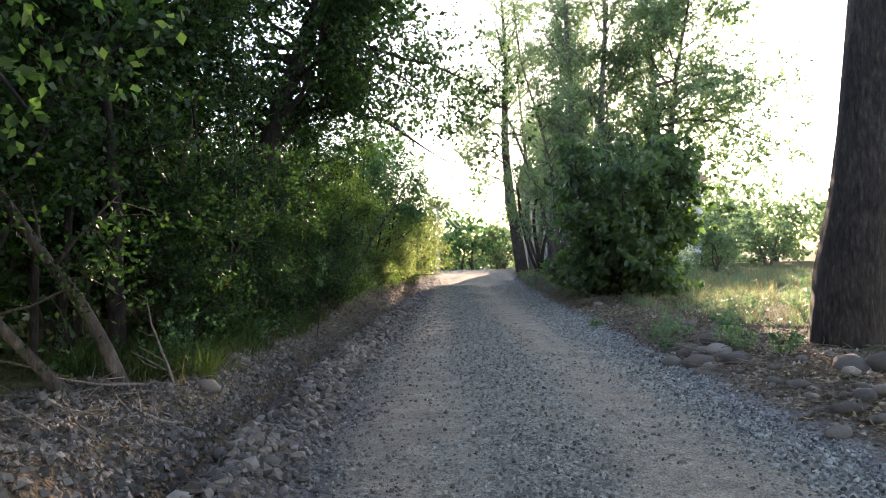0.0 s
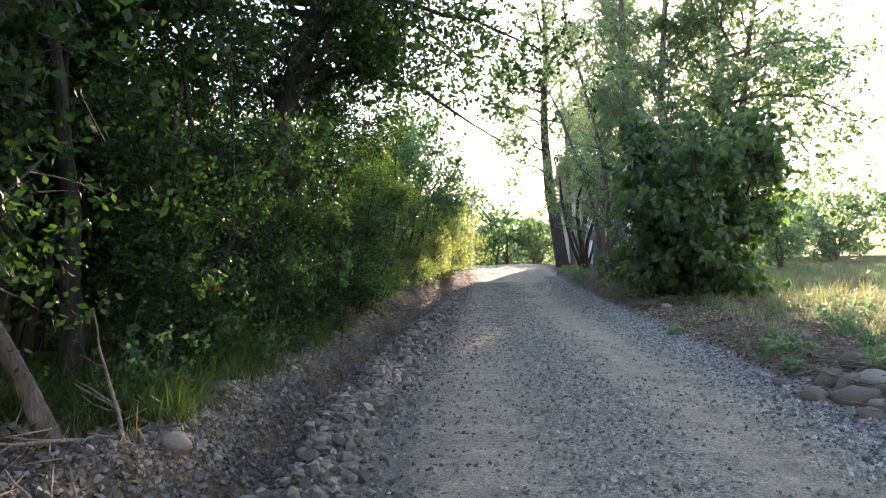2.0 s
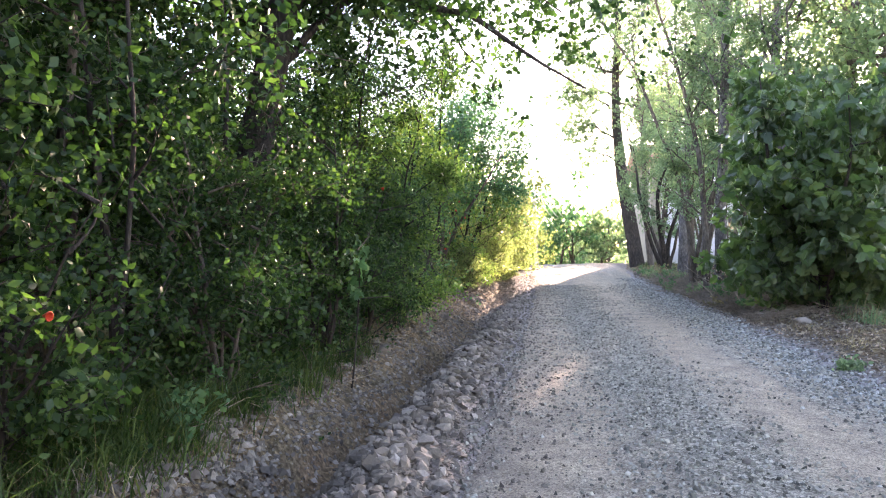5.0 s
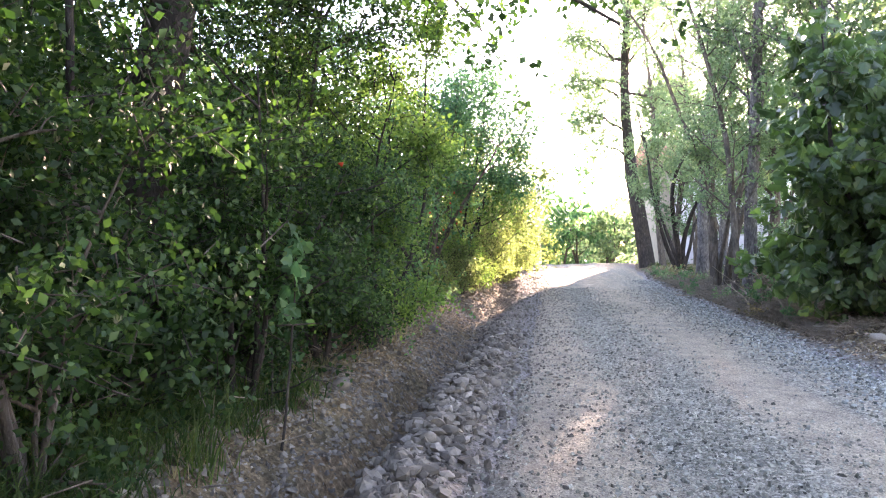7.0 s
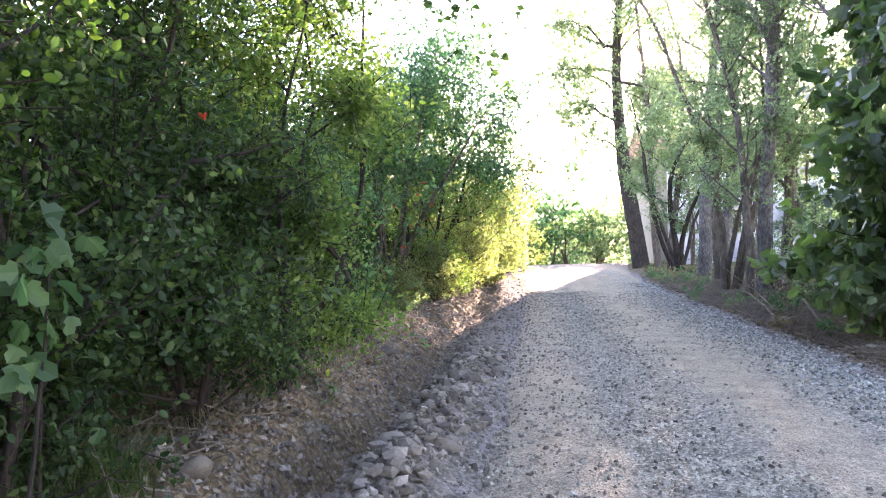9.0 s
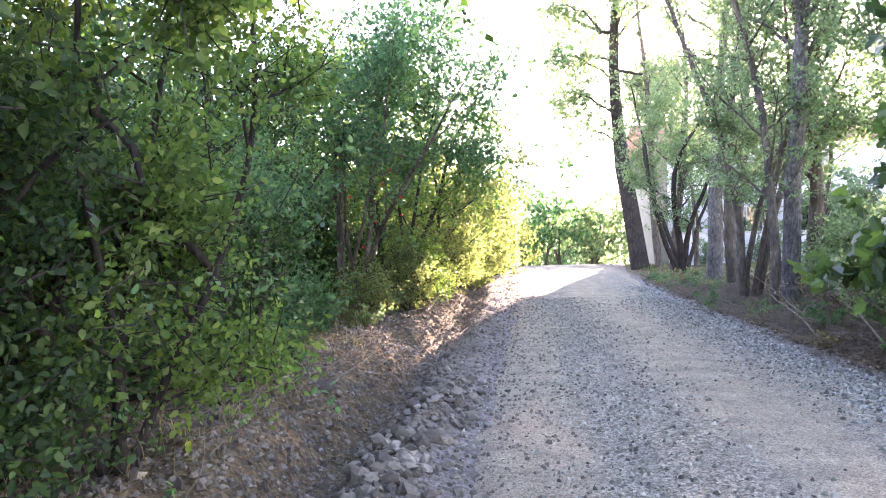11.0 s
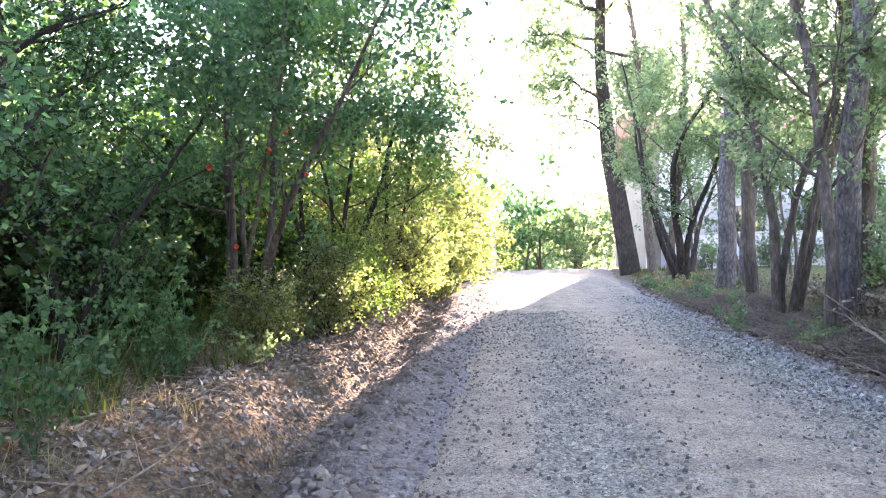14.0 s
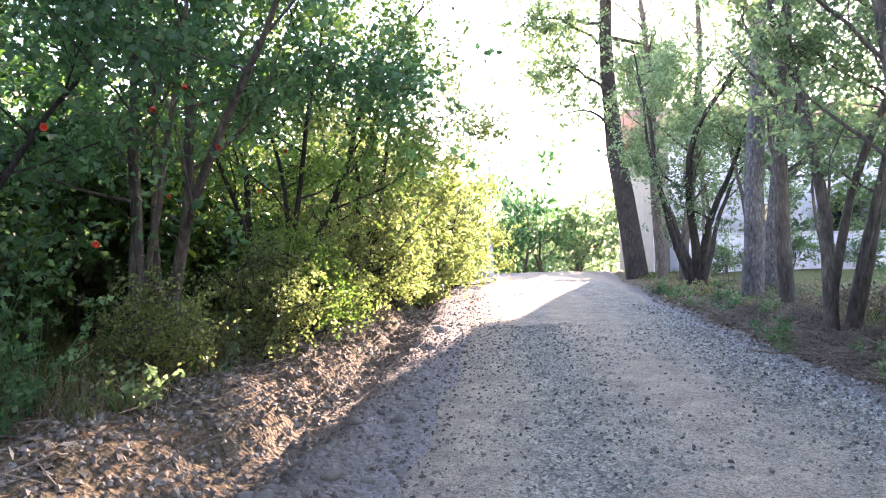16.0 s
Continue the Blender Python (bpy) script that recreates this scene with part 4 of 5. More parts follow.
# ---- grass and weeds ----
def strips(base, d, length, width, rng, bow=0.5):
    """Bent grass blades, three triangles each."""
    n = len(base)
    side = np.stack([-d[:, 1], d[:, 0], np.zeros(n)], 1) + rng.normal(0, 0.2, (n, 3))
    side /= np.linalg.norm(side, axis=1)[:, None] + 1e-9
    L, W = length[:, None], width[:, None]
    out = d * np.array([1, 1, 0])
    mid = base + 0.55 * L * d
    tip = base + L * (d * 0.9 + bow * out - np.array([0, 0, 1]) * bow * 0.35 * np.linalg.norm(out, axis=1)[:, None])
    V = np.stack([base - W * side, base + W * side, mid + 0.8 * W * side, mid - 0.8 * W * side, tip], 1).reshape(-1, 3)
    o = 5 * np.arange(n)[:, None]
    F = np.stack([o + np.array([f]) for f in ((0, 1, 2), (0, 2, 3), (3, 2, 4))], 1).reshape(-1, 3)
    return V, F


def grass(name, label, spots, heights, per, mat, seed, lean=0.45, width=0.004, tuft=0.07):
    rng = np.random.default_rng(seed)
    n = len(spots)
    x = np.repeat(spots[:, 0], per) + rng.normal(0, tuft, n * per)
    y = np.repeat(spots[:, 1], per) + rng.normal(0, tuft, n * per)
    d = np.stack([rng.normal(0, lean, n * per), rng.normal(0, lean, n * per), np.ones(n * per)], 1)
    d /= np.linalg.norm(d, axis=1)[:, None]
    L = np.repeat(heights, per) * rng.uniform(0.4, 1.15, n * per)
    V, F = strips(np.stack([x, y, ground_height(x, y) - 0.01], 1), d, L, width * rng.uniform(0.6, 1.5, n * per), rng)
    return tagged(new(name, mesh_of(name, V, F, mat)), label, "grass", kind="stuff")


def scatter(rng, n, y0, y1, side, lo, hi):
    """Places beside the lane: lo to hi metres out from its edge."""
    y = rng.uniform(y0, y1, n)
    off = rng.uniform(lo, hi, n)
    return np.stack([edge_left(y) - off if side < 0 else edge_right(y) + off, y], 1)


rng = np.random.default_rng(5)
s = scatter(rng, 1000, 7.4, 14.0, -1, 1.5, 3.3)
grass("bank_grass", "long green grass along the shaded bank", s, rng.uniform(0.2, 0.55, 1000), 18, GRASS_GREEN, 6)
s = scatter(rng, 260, 7, 22, -1, 1.5, 2.6)
grass("dry_bank_grass", "pale dry grass stalks along the bank", s, rng.uniform(0.12, 0.4, 260), 12, GRASS_DRY, 7, 0.6, 0.003)
s = scatter(rng, 560, 23, 47, -1, 2.0, 2.9)
grass("sunlit_bank_grass", "yellow dry grass on the sunlit bank", s, 0.15 + 0.4 * rng.uniform(0, 1, 560) ** 2, 18, GRASS_DRY, 8, 0.5, 0.004)
s = scatter(rng, 260, 21, 46, -1, 2.1, 3.2)
grass("mixed_bank_grass", "green weeds and grass on the sunlit bank", s, rng.uniform(0.2, 0.5, 260), 16, GRASS_GREEN, 9, 0.35, 0.006)
s = scatter(rng, 700, 7.5, 30, -1, 2.6, 6.5)
grass("thicket_floor_grass", "shaded green grass under the thicket", s, rng.uniform(0.12, 0.35, 700), 12, GRASS_GREEN, 10, 0.5, 0.006)
n = 1600
s = np.stack([rng.uniform(4.6, 16, n), rng.uniform(11.5, 34, n)], 1)
s = s[(s[:, 0] > 5.5) | (s[:, 1] > 14)]
grass("field_grass", "sunlit yellow-green grass of the field", s, rng.uniform(0.15, 0.5, len(s)), 14, LEAF_POPLAR, 11, 0.5, 0.006)
grass("dry_field_grass", "straw-coloured seeding grass of the field", s + 0.1, rng.uniform(0.15, 0.6, len(s)), 7, GRASS_DRY, 12, 0.4, 0.005)
s = scatter(rng, 500, 11, 45, 1, 0.5, 2.2)
grass("verge_grass", "short dry grass on the verge", s, rng.uniform(0.06, 0.25, 500), 16, GRASS_DRY, 13, 0.9, 0.004, 0.12)
s = scatter(rng, 150, 22, 45, 1, 0.6, 2.6)
grass("green_verge_grass", "green weeds below the poplars", s, rng.uniform(0.1, 0.4, 150), 18, GRASS_GREEN, 14, 0.8, 0.008, 0.1)


def weed(x, y, h, r, mat, seed, count=60, size=0.05, label="leafy green weed on the verge", name="weed_plant"):
    """A weed: thin stems from one root, with leaves along them."""
    rng = np.random.default_rng(seed)
    root = thing(name, x, y, float(ground_height(x, y)) - 0.01, label, "plant", "weeds beside the lane")
    lines, nodes = [], []
    for k in range(7):
        a = rng.uniform(0, 6.3)
        st = bent((0, 0, 0), (0.6 * r / h * math.cos(a) * 2, 0.6 * r / h * math.sin(a) * 2, 1), h * rng.uniform(0.6, 1.1), rng, 5, 0.0, 0.12)
        V, F = tubes([(st, 0.005, 0.002, 0)], 4)
        part("stem", mesh_of("stem", V, F, mat), root)
        nodes.append(st[rng.integers(1, 6, count // 7)] + rng.normal(0, 0.02, (count // 7, 3)))
    foliage("leafage", np.concatenate(nodes), rng, 5, size, mat, root, mat, 0.06, 0.2, 0.36)


for k, (x, y, h, r, m) in enumerate([(3.35, 11.3, 0.32, 0.3, 1), (3.6, 11.6, 0.36, 0.3, 1), (3.75, 11.2, 0.3, 0.25, 1), (3.9, 12.0, 0.4, 0.3, 1), (3.9, 9.4, 0.4, 0.25, 1), (4.0, 9.9, 0.35, 0.25, 1), (4.25, 8.9, 0.35, 0.2, 0),
                                     (3.1, 14.4, 0.22, 0.25, 1), (3.3, 10.4, 0.2, 0.15, 0), (4.5, 11.0, 0.4, 0.3, 0), (4.9, 12.6, 0.4, 0.3, 1), (5.4, 13.4, 0.5, 0.35, 1), (6.2, 14.2, 0.6, 0.4, 1), (6.9, 13.6, 0.55, 0.35, 1),
                                     (7.6, 14.5, 0.7, 0.3, 0), (8.4, 15.0, 0.7, 0.35, 0), (4.4, 22.4, 0.4, 0.4, 0), (4.2, 24.0, 0.4, 0.3, 1), (4.0, 26.2, 0.3, 0.25, 1), (4.2, 31.2, 0.4, 0.3, 1), (4.3, 34.5, 0.4, 0.3, 1),
                                     (-3.1, 22.6, 0.8, 0.3, 0), (-2.6, 23.4, 0.5, 0.3, 1), (-2.75, 19.6, 1.0, 0.25, 0), (-2.65, 20.0, 1.1, 0.22, 0), (-2.8, 20.4, 0.9, 0.25, 0), (-3.2, 20.2, 0.9, 0.3, 0), (-3.3, 21.0, 0.8, 0.3, 0), (-3.4, 22.0, 0.8, 0.35, 0), (-3.1, 19.0, 0.7, 0.3, 0), (-3.0, 8.2, 0.7, 0.35, 0), (-2.7, 10.0, 0.5, 0.3, 0), (-3.2, 7.8, 0.9, 0.4, 0),
                                     (-2.5, 24.8, 0.7, 0.35, 1), (-2.5, 26.3, 0.7, 0.35, 1), (-2.4, 28.2, 0.7, 0.35, 1), (-3.4, 22.7, 1.2, 0.3, 0), (-3.6, 23.0, 1.3, 0.3, 0), (-3.3, 23.2, 1.0, 0.28, 0), (-3.8, 22.5, 1.2, 0.3, 0), (-3.15, 22.9, 0.9, 0.25, 0)]):
    weed(x, y, h, r, LEAF_POPLAR if m else LEAF_BLUE, 300 + k)


rng = np.random.default_rng(77)
for k in range(22):
    yy = 20.5 + 17 * k / 22 + rng.uniform(-0.4, 0.4)
    weed(float(edge_right(yy)) + rng.uniform(0.2, 1.7), yy, rng.uniform(0.2, 0.5), 0.28, (LEAF_POPLAR, LEAF_BLUE, GRASS_DRY)[k % 3], 360 + k,
         label=("leafy green weed on the verge", "leafy green weed on the verge", "withered pale brown weed on the verge")[k % 3])


def vine(x, y, z, seed, n=26, size=0.15):
    rng = np.random.default_rng(seed)
    root = thing("vine_shoot", x, y, float(land(x, y)) - 0.02, "fresh green broad-leaved shoot at the thicket edge", "plant")
    h = z - root.location.z
    st = bent((-0.25, 0, 0), (0.18, -0.05, 1), h * 1.1, rng, 8, 0, 0.07)
    V, F = tubes([(st, 0.012, 0.004, 0)], 5)
    part("stem", mesh_of("stem", V, F, BARK_DARK), root)
    foliage("leafage", st[rng.integers(6, 9, n)] + rng.normal(0, 0.09, (n, 3)), rng, 3, size, LEAF_BLUE, root, LEAF_LIGHT, 0.16, 1.1, 0.4, True)


vine(-2.1, 12.85, 1.36, 1, 16, 0.11)
vine(-2.35, 13.35, 0.9, 2, 8, 0.09)


def blossom(x, y, z, k):
    """A small red trumpet flower."""
    bm = bmesh.new()
    bmesh.ops.create_cone(bm, segments=8, radius1=0.005, radius2=0.02, depth=0.036, cap_ends=False)
    for i, v in enumerate(bm.verts):
        if v.co.z > 0:
            v.co *= 1.0 + 0.3 * (i % 2)
    bmesh.ops.solidify(bm, geom=bm.faces[:], thickness=0.003)
    ob = solid("blossom", bm, PETAL)
    ob.matrix_world = pose(x, y, z, 150 + 20 * k, 15 * k, 40 * k)
    tagged(ob, "small red trumpet blossom hanging in the shrub", "flower", "red blossoms in the thicket")


for k, (x, y, z) in enumerate([(-2.35, 23.2, 2.45), (-2.3, 23.6, 2.7), (-2.5, 24.4, 2.9), (-2.2, 24.0, 2.3), (-2.6, 22.9, 1.5), (-2.4, 26.4, 2.6), (-2.7, 22.5, 2.2), (-2.75, 8.9, 1.2), (-2.3, 14.4, 2.25), (-2.6, 23.9, 1.9), (-2.2, 25.2, 3.0), (-2.5, 25.8, 2.1)]):
    blossom(x, y, z, k)


# ---- sticks ----
def stick(x, y, length, turn, r, seed, lift=6.0, mat=None):
    rng = np.random.default_rng(seed)
    a = radians(turn)
    line = bent((0, 0, 0), (math.cos(a), math.sin(a), math.tan(radians(lift))), length, rng, 7, 0.0, 0.09)
    line[:, 2] = np.maximum(line[:, 2], ground_height(line[:, 0] + x, line[:, 1] + y) - float(ground_height(x, y)) + r * 0.6)
    lines = [(line, r, r * 0.35, 0)]
    V, F = tubes(lines, 6)
    ob = thing("fallen_branch", x, y, float(ground_height(x, y)), "dry broken branch lying on the ground", "branch", "fallen branches")
    part("stick", mesh_of("stick", V, F, mat or TWIG_DRY), ob)
    for k in (2, 4):
        side = bent(line[k], line[k + 1] - line[k] + rng.normal(0, 0.12, 3), length * 0.3, rng, 3, 0.05, 0.15)
        V, F = tubes([(side, r * 0.5, r * 0.2, 0)], 5)
        part("side_twig", mesh_of("side_twig", V, F, mat or TWIG_DRY), ob)


rng = np.random.default_rng(21)
for k in range(20):
    stick(rng.uniform(-3.9, -2.3), rng.uniform(4.6, 8.4), rng.uniform(0.5, 1.5), rng.uniform(100, 250), rng.uniform(0.008, 0.02), 400 + k, rng.uniform(0, 28))
for k in range(16):
    stick(rng.uniform(3.6, 4.9), rng.uniform(9.2, 13.2), rng.uniform(0.3, 0.9), rng.uniform(0, 360), rng.uniform(0.006, 0.014), 430 + k, rng.uniform(0, 12))
for k in range(48):
    stick(rng.uniform(3.6, 5.0), rng.uniform(20.0, 27.5), rng.uniform(0.4, 1.4), rng.uniform(0, 360), rng.uniform(0.008, 0.02), 460 + k, rng.uniform(0, 22))
for k in range(10):
    stick(float(edge_left(9 + 1.5 * k)) - rng.uniform(1.2, 1.9), 9 + 1.5 * k + rng.uniform(-0.5, 0.5), rng.uniform(0.4, 1.1), rng.uniform(0, 360), rng.uniform(0.004, 0.009), 540 + k, rng.uniform(5, 45))
for k, (x, y) in enumerate([(1.55, 5.9), (2.4, 7.7), (3.0, 16.2), (1.9, 19.5), (2.2, 13.6)]):
    stick(x, y, 0.3, 150 + 20 * k, 0.008, 520 + k, 0, BARK_DARK)


# ---- stones ----
# small stones are bedded: a crooked base and a short ridge, their undersides stay in the ground
OCTA = np.array([(1, 0.15, -0.4), (-0.1, 1, -0.4), (-1, -0.1, -0.4), (0.1, -1, -0.4), (0.5, 0.2, 0.8), (-0.45, -0.2, 0.9)], float)
OCTA_F = np.array([(0, 1, 4), (1, 5, 4), (1, 2, 5), (2, 3, 5), (3, 4, 5), (3, 0, 4)])
g = (1 + 5 ** 0.5) / 2
ICO = np.array([(-1, g, 0), (1, g, 0), (-1, -g, 0), (1, -g, 0), (0, -1, g), (0, 1, g), (0, -1, -g), (0, 1, -g), (g, 0, -1), (g, 0, 1), (-g, 0, -1), (-g, 0, 1)]) / (1 + g * g) ** 0.5
ICO_F = np.array([(0, 11, 5), (0, 5, 1), (0, 1, 7), (0, 7, 10), (0, 10, 11), (1, 5, 9), (5, 11, 4), (11, 10, 2), (10, 7, 6), (7, 1, 8),
                  (3, 9, 4), (3, 4, 2), (3, 2, 6), (3, 6, 8), (3, 8, 9), (4, 9, 5), (2, 4, 11), (6, 2, 10), (8, 6, 7), (9, 8, 1)])


def stones(name, label, xy, size, mat, seed, height, fine=False, sink=0.3, flat=0.6):
    """Loose stones as one heap: every one turned and chipped differently."""
    rng = np.random.default_rng(seed)
    shape, faces = (ICO, ICO_F) if fine else (OCTA, OCTA_F)
    n, m = len(xy), len(shape)
    a, b = rng.uniform(0, 6.283, n), rng.normal(0, 0.35, n)
    V = shape[None] * rng.uniform(0.55, 1.3, (n, m, 1)) * np.stack([rng.uniform(0.8, 1.3, n), rng.uniform(0.6, 1.0, n), rng.uniform(0.45, 0.95, n) * flat / 0.6], 1)[:, None, :]
    ca, sa, cb, sb = np.cos(a)[:, None], np.sin(a)[:, None], np.cos(b)[:, None], np.sin(b)[:, None]
    X, Y, Z = V[:, :, 0], V[:, :, 1], V[:, :, 2]
    Y, Z = Y * cb - Z * sb, Y * sb + Z * cb
    X, Y = X * ca - Y * sa, X * sa + Y * ca
    half = (size / 2)[:, None]
    z0 = height(xy[:, 0], xy[:, 1])[:, None] + half * (0.5 - sink)
    V = np.stack([xy[:, 0:1] + X * half, xy[:, 1:2] + Y * half, z0 + Z * half], -1).reshape(-1, 3)
    F = (m * np.arange(n)[:, None, None] + faces[None]).reshape(-1, 3)
    return tagged(new(name, mesh_of(name, V, F, mat, True)), label, "stones", kind="stuff")


def top(x, y):
    return np.maximum(road_top(x, y), ground_height(x, y))


rng = np.random.default_rng(31)
n = 84000
y = 3.2 + 27 * rng.uniform(0, 1, n) ** 1.3
x = edge_left(y) + rng.uniform(0.0, 1.0, n) * (edge_right(y) - edge_left(y))
keep = rng.uniform(0, 1, n) < 0.5 - 0.40 * np.cos(3.0 * x + 1.2) + 0.3 * rough2(x, y, 0.6, 8) + 0.4 * smooth(2.4, 3.0, x)
xy = np.stack([x, y], 1)[keep]
stones("road_gravel", "loose grey crushed stone on the lane", xy, 0.012 + 0.038 * rng.uniform(0, 1, len(xy)) ** 2.3, STONE, 32, top, False, 0.2)
n = 14000
y = 3.5 + 30 * rng.uniform(0, 1, n) ** 1.3
xy = np.stack([edge_right(y) + rng.normal(-0.25, 0.28, n), y], 1)
stones("berm_gravel", "blue-grey crushed stone along the lane edge", xy, 0.018 + 0.045 * rng.uniform(0, 1, n) ** 2, STONE_BLUE, 33, top)
n = 7000
y = 3.2 + 26 * rng.uniform(0, 1, n) ** 1.25
xy = np.stack([edge_left(y) - np.clip(rng.normal(0.30, 0.36, n), -0.6, 1.2), y], 1)
stones("rubble_ridge", "ridge of dusty rubble along the lane", xy, (0.02 + 0.085 * rng.uniform(0, 1, n) ** 3) * (1 - 0.4 * smooth(16, 24, y)), STONE_EARTHY, 34, ground_height, False, 0.2)
n = 2600
y = 3.4 + 17 * rng.uniform(0, 1, n) ** 1.1
xy = np.stack([edge_left(y) - np.clip(rng.normal(0.40, 0.17, n), 0, 0.85), y], 1)
stones("coarse_rubble", "fist-sized dusty stones heaped along the lane", xy, 0.05 + 0.09 * rng.uniform(0, 1, n) ** 2.2, STONE_EARTHY, 39, ground_height, True, 0.15)
n = 10000
y = 3.0 + 7.5 * rng.uniform(0, 1, n)
xy = np.stack([edge_left(y) - rng.uniform(0.7, 3.0, n) * (1 - 0.45 * smooth(6.5, 10.5, y)), y], 1)
stones("spilled_rubble", "grey rubble spilled over the ditch bank", xy, 0.02 + 0.085 * rng.uniform(0, 1, n) ** 3, STONE_EARTHY, 35, ground_height, False, 0.2)
n = 12000
y = 7.0 + 33 * rng.uniform(0, 1, n) ** 1.15
xy = np.stack([edge_left(y) - rng.uniform(0.5, 2.5, n), y], 1)
stones("ditch_stones", "earthy stones and clods in the ditch", xy, 0.015 + 0.065 * rng.uniform(0, 1, n) ** 3, STONE_EARTHY, 36, ground_height)
n = 24000
y = 4.5 + 30 * rng.uniform(0, 1, n) ** 1.25
xy = np.stack([edge_left(y) - rng.uniform(0.75, 2.1, n), y], 1)
stones("bank_clods", "dusty clods and small stones on the bank", xy, 0.016 + 0.062 * rng.uniform(0, 1, n) ** 2.6, STONE_EARTHY, 40, ground_height)
n = 7000
y = 5.5 + 32 * rng.uniform(0, 1, n)
xy = np.stack([edge_right(y) + np.abs(rng.normal(0.2, 0.7, n)), y], 1)
stones("verge_clods", "earth clods and stones on the verge", xy, 0.02 + 0.05 * rng.uniform(0, 1, n) ** 2, STONE_EARTHY, 37, ground_height)
n = 36000
y = np.concatenate([5.5 + 34 * rng.uniform(0, 1, 18000), 19 + 17 * rng.uniform(0, 1, 18000)])
x = np.where(rng.uniform(0, 1, n) < 0.88, edge_right(y) + 0.25 + np.abs(rng.normal(0.3, 1.4, n)), edge_left(y) - rng.uniform(1.5, 3.2, n))
d = unit(rng, n, 0.25)
V, F = blades(np.stack([x, y, ground_height(x, y) + 0.012], 1), d, rng.uniform(0.04, 0.11, n), rng.uniform(0.01, 0.026, n), rng, 0.6)
tagged(new("leaf_litter", mesh_of("leaf_litter", V, F, LITTER, True)), "fallen dry leaves on the verges", "leaves", kind="stuff")

n = 9000
y = 4.0 + 34 * rng.uniform(0, 1, n) ** 1.2
xy = np.stack([edge_left(y) + rng.normal(0.1, 0.42, n), y], 1)
stones("edge_gravel", "fine grey gravel where lane and rubble meet", xy, 0.012 + 0.045 * rng.uniform(0, 1, n) ** 2.5, STONE_EARTHY, 38, top)
n = 6300
y = np.concatenate([19 + 14 * rng.uniform(0, 1, 5500), 8 + 6 * rng.uniform(0, 1, 400), 5 + 26 * rng.uniform(0, 1, 400)])
x = edge_right(y) + 0.3 + np.abs(rng.normal(0.35, 0.8, n))
x[5900:] = edge_left(y[5900:]) - rng.uniform(1.3, 2.8, 400)
a, ln = rng.uniform(0, 6.283, n), rng.uniform(0.1, 0.45, n)
z = ground_height(x, y)
lines = [(np.array([[x[i], y[i], z[i] + 0.01 + 0.03 * (i % 4)], [x[i] + ln[i] * math.cos(a[i]), y[i] + ln[i] * math.sin(a[i]), z[i] + 0.02 + 0.04 * (i % 5)]]), 0.008, 0.003, 0) for i in range(n)]
V, F = tubes(lines, 3)
tagged(new("brushwood", mesh_of("brushwood", V, F, TWIG_DRY)), "tangled dry brushwood below the trees", "twigs", kind="stuff")

shapes = []
for k in range(7):
    bm = bmesh.new()
    bmesh.ops.create_icosphere(bm, subdivisions=2, radius=0.5)
    for v in bm.verts:
        f = 1 + 0.28 * noise.noise(v.co * 2.3 + Vector((7 * k, 0, 0))) + 0.12 * noise.noise(v.co * 6 + Vector((0, 5 * k, 0)))
        v.co = Vector((v.co.x * f * 1.2, v.co.y * f, v.co.z * f * 0.72))
    me = bpy.data.meshes.new("rock")
    bm.to_mesh(me)
    bm.free()
    me.materials.append(STONE_EARTHY)
    me.polygons.foreach_set("use_smooth", [True] * len(me.polygons))
    shapes.append(me)


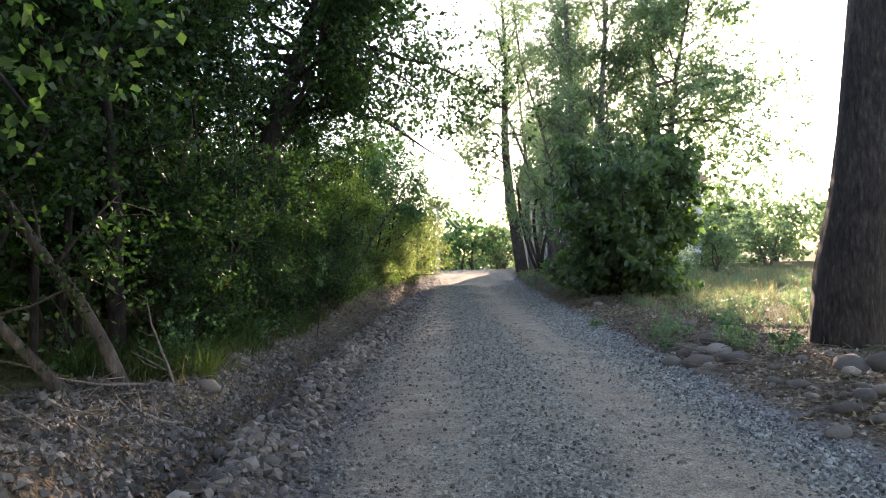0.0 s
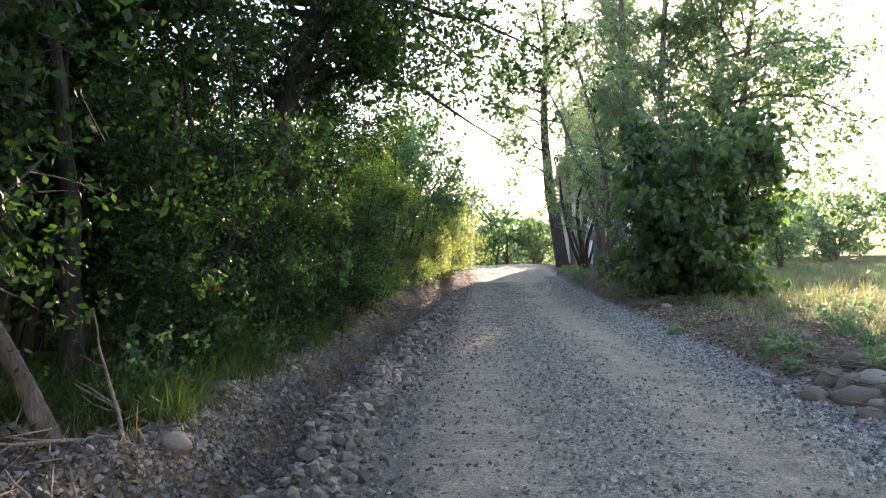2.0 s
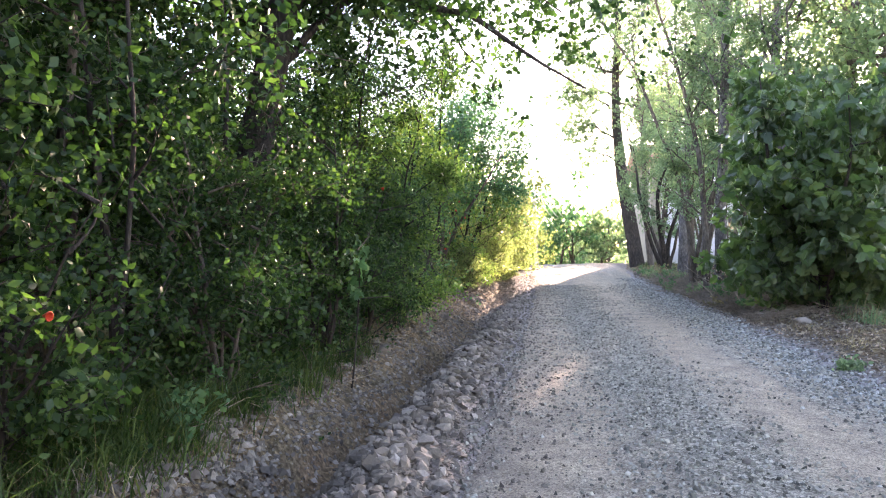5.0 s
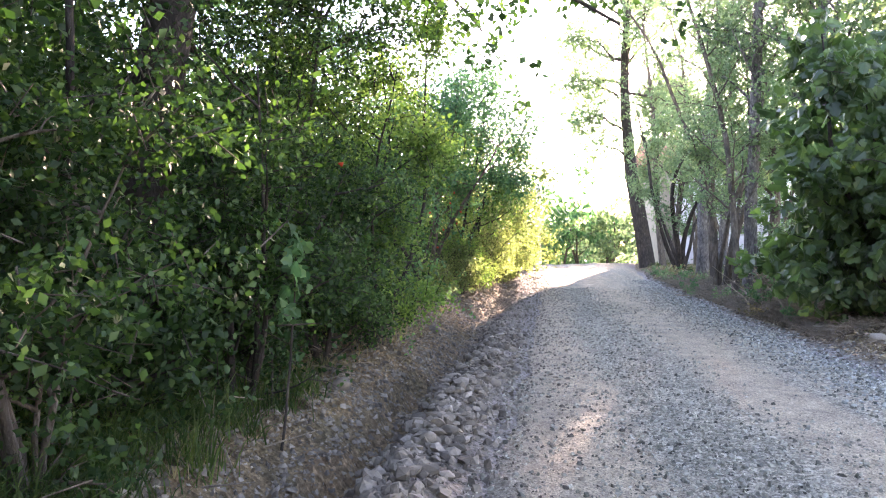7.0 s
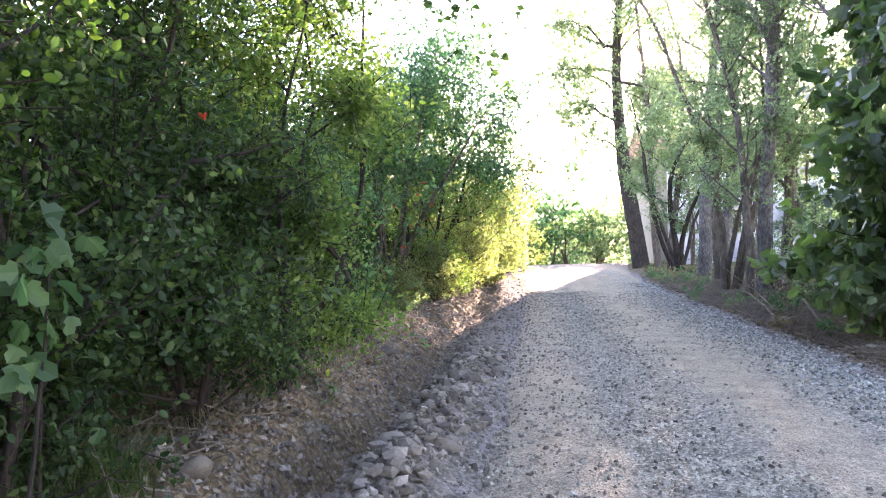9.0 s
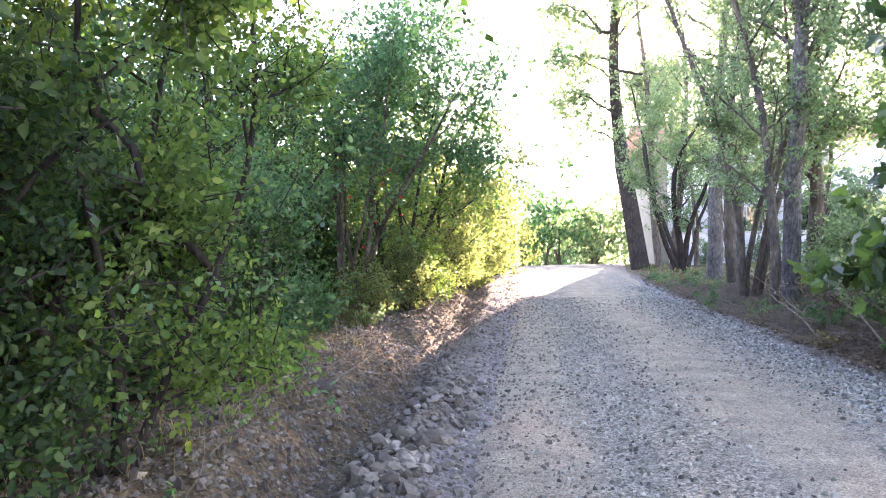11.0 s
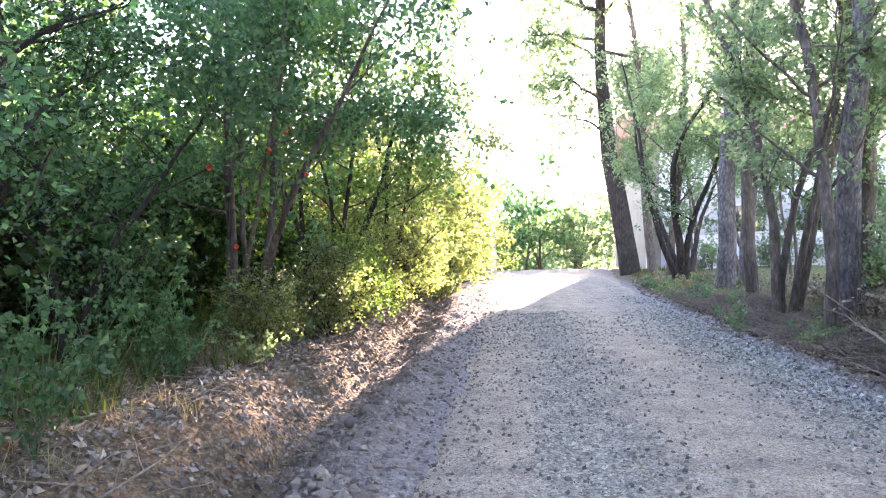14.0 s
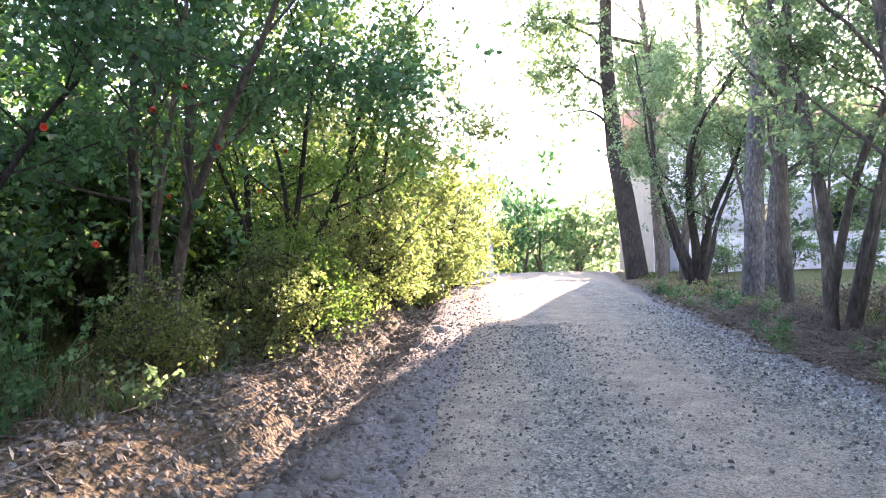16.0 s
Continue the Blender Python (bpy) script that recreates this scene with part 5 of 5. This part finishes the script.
def rock(x, y, size, k):
    ob = new("rock", shapes[k % 7])
    ob.matrix_world = pose(x, y, float(top(x, y)) + 0.06 * size, 11 * k % 25, 7 * k % 20, 53 * k) @ Matrix.Scale(size, 4)
    tagged(ob, "rounded grey field stone at the lane edge" if size > 0.14 else "small dusty stone lying on the rubble", "rock", "loose rocks along the lane")


for k, (x, y, d) in enumerate([(-1.25, 7.82, 0.16), (-1.4, 15.38, 0.2), (-1.3, 22.52, 0.17), (3.45, 6.1, 0.22), (3.1, 5.6, 0.2), (4.55, 7.9, 0.42), (4.9, 7.7, 0.5), (3.6, 5.7, 0.2), (4.2, 7.3, 0.2), (3.9, 6.6, 0.15), (3.7, 9.0, 0.3), (3.45, 9.5, 0.34),
                               (4.3, 12.4, 0.25), (4.6, 12.0, 0.2), (4.15, 8.2, 0.2), (-1.5, 13.9, 0.24), (-1.2, 13.3, 0.14), (-1.35, 13.1, 0.15), (-1.65, 13.2, 0.13), (-1.3, 19.0, 0.13), (-1.5, 18.7, 0.14),
                               (-2.35, 7.0, 0.2), (-1.9, 6.0, 0.18), (-2.6, 10.2, 0.16), (-2.3, 14.2, 0.2), (-2.2, 19.2, 0.2), (0.9, 10.6, 0.07), (2.6, 11.0, 0.08), (3.3, 8.7, 0.24), (3.0, 9.3, 0.28), (3.25, 9.05, 0.36), (3.35, 9.75, 0.3), (3.65, 9.4, 0.38), (3.1, 8.5, 0.2), (3.6, 8.7, 0.3), (2.95, 9.95, 0.16), (3.9, 10.3, 0.34), (3.3, 10.4, 0.2), (4.2, 10.8, 0.3)]):
    rock(x, y, d, k)
rng = np.random.default_rng(41)
for k in range(60):
    yy = 3.6 + 24 * rng.uniform(0, 1) ** 1.2
    rock(float(edge_left(yy)) - rng.uniform(0.05, 0.85), yy, 0.06 + 0.09 * rng.uniform(0, 1) ** 1.6, 40 + k)
for k in range(70):
    yy = 5.3 + (6.5 * rng.uniform(0, 1) if k < 45 else 13 + 9 * rng.uniform(0, 1))
    rock(float(edge_right(yy)) + 0.45 + abs(rng.normal(0.3, 0.5)), yy, 0.07 + 0.16 * rng.uniform(0, 1) ** 2, 110 + k)
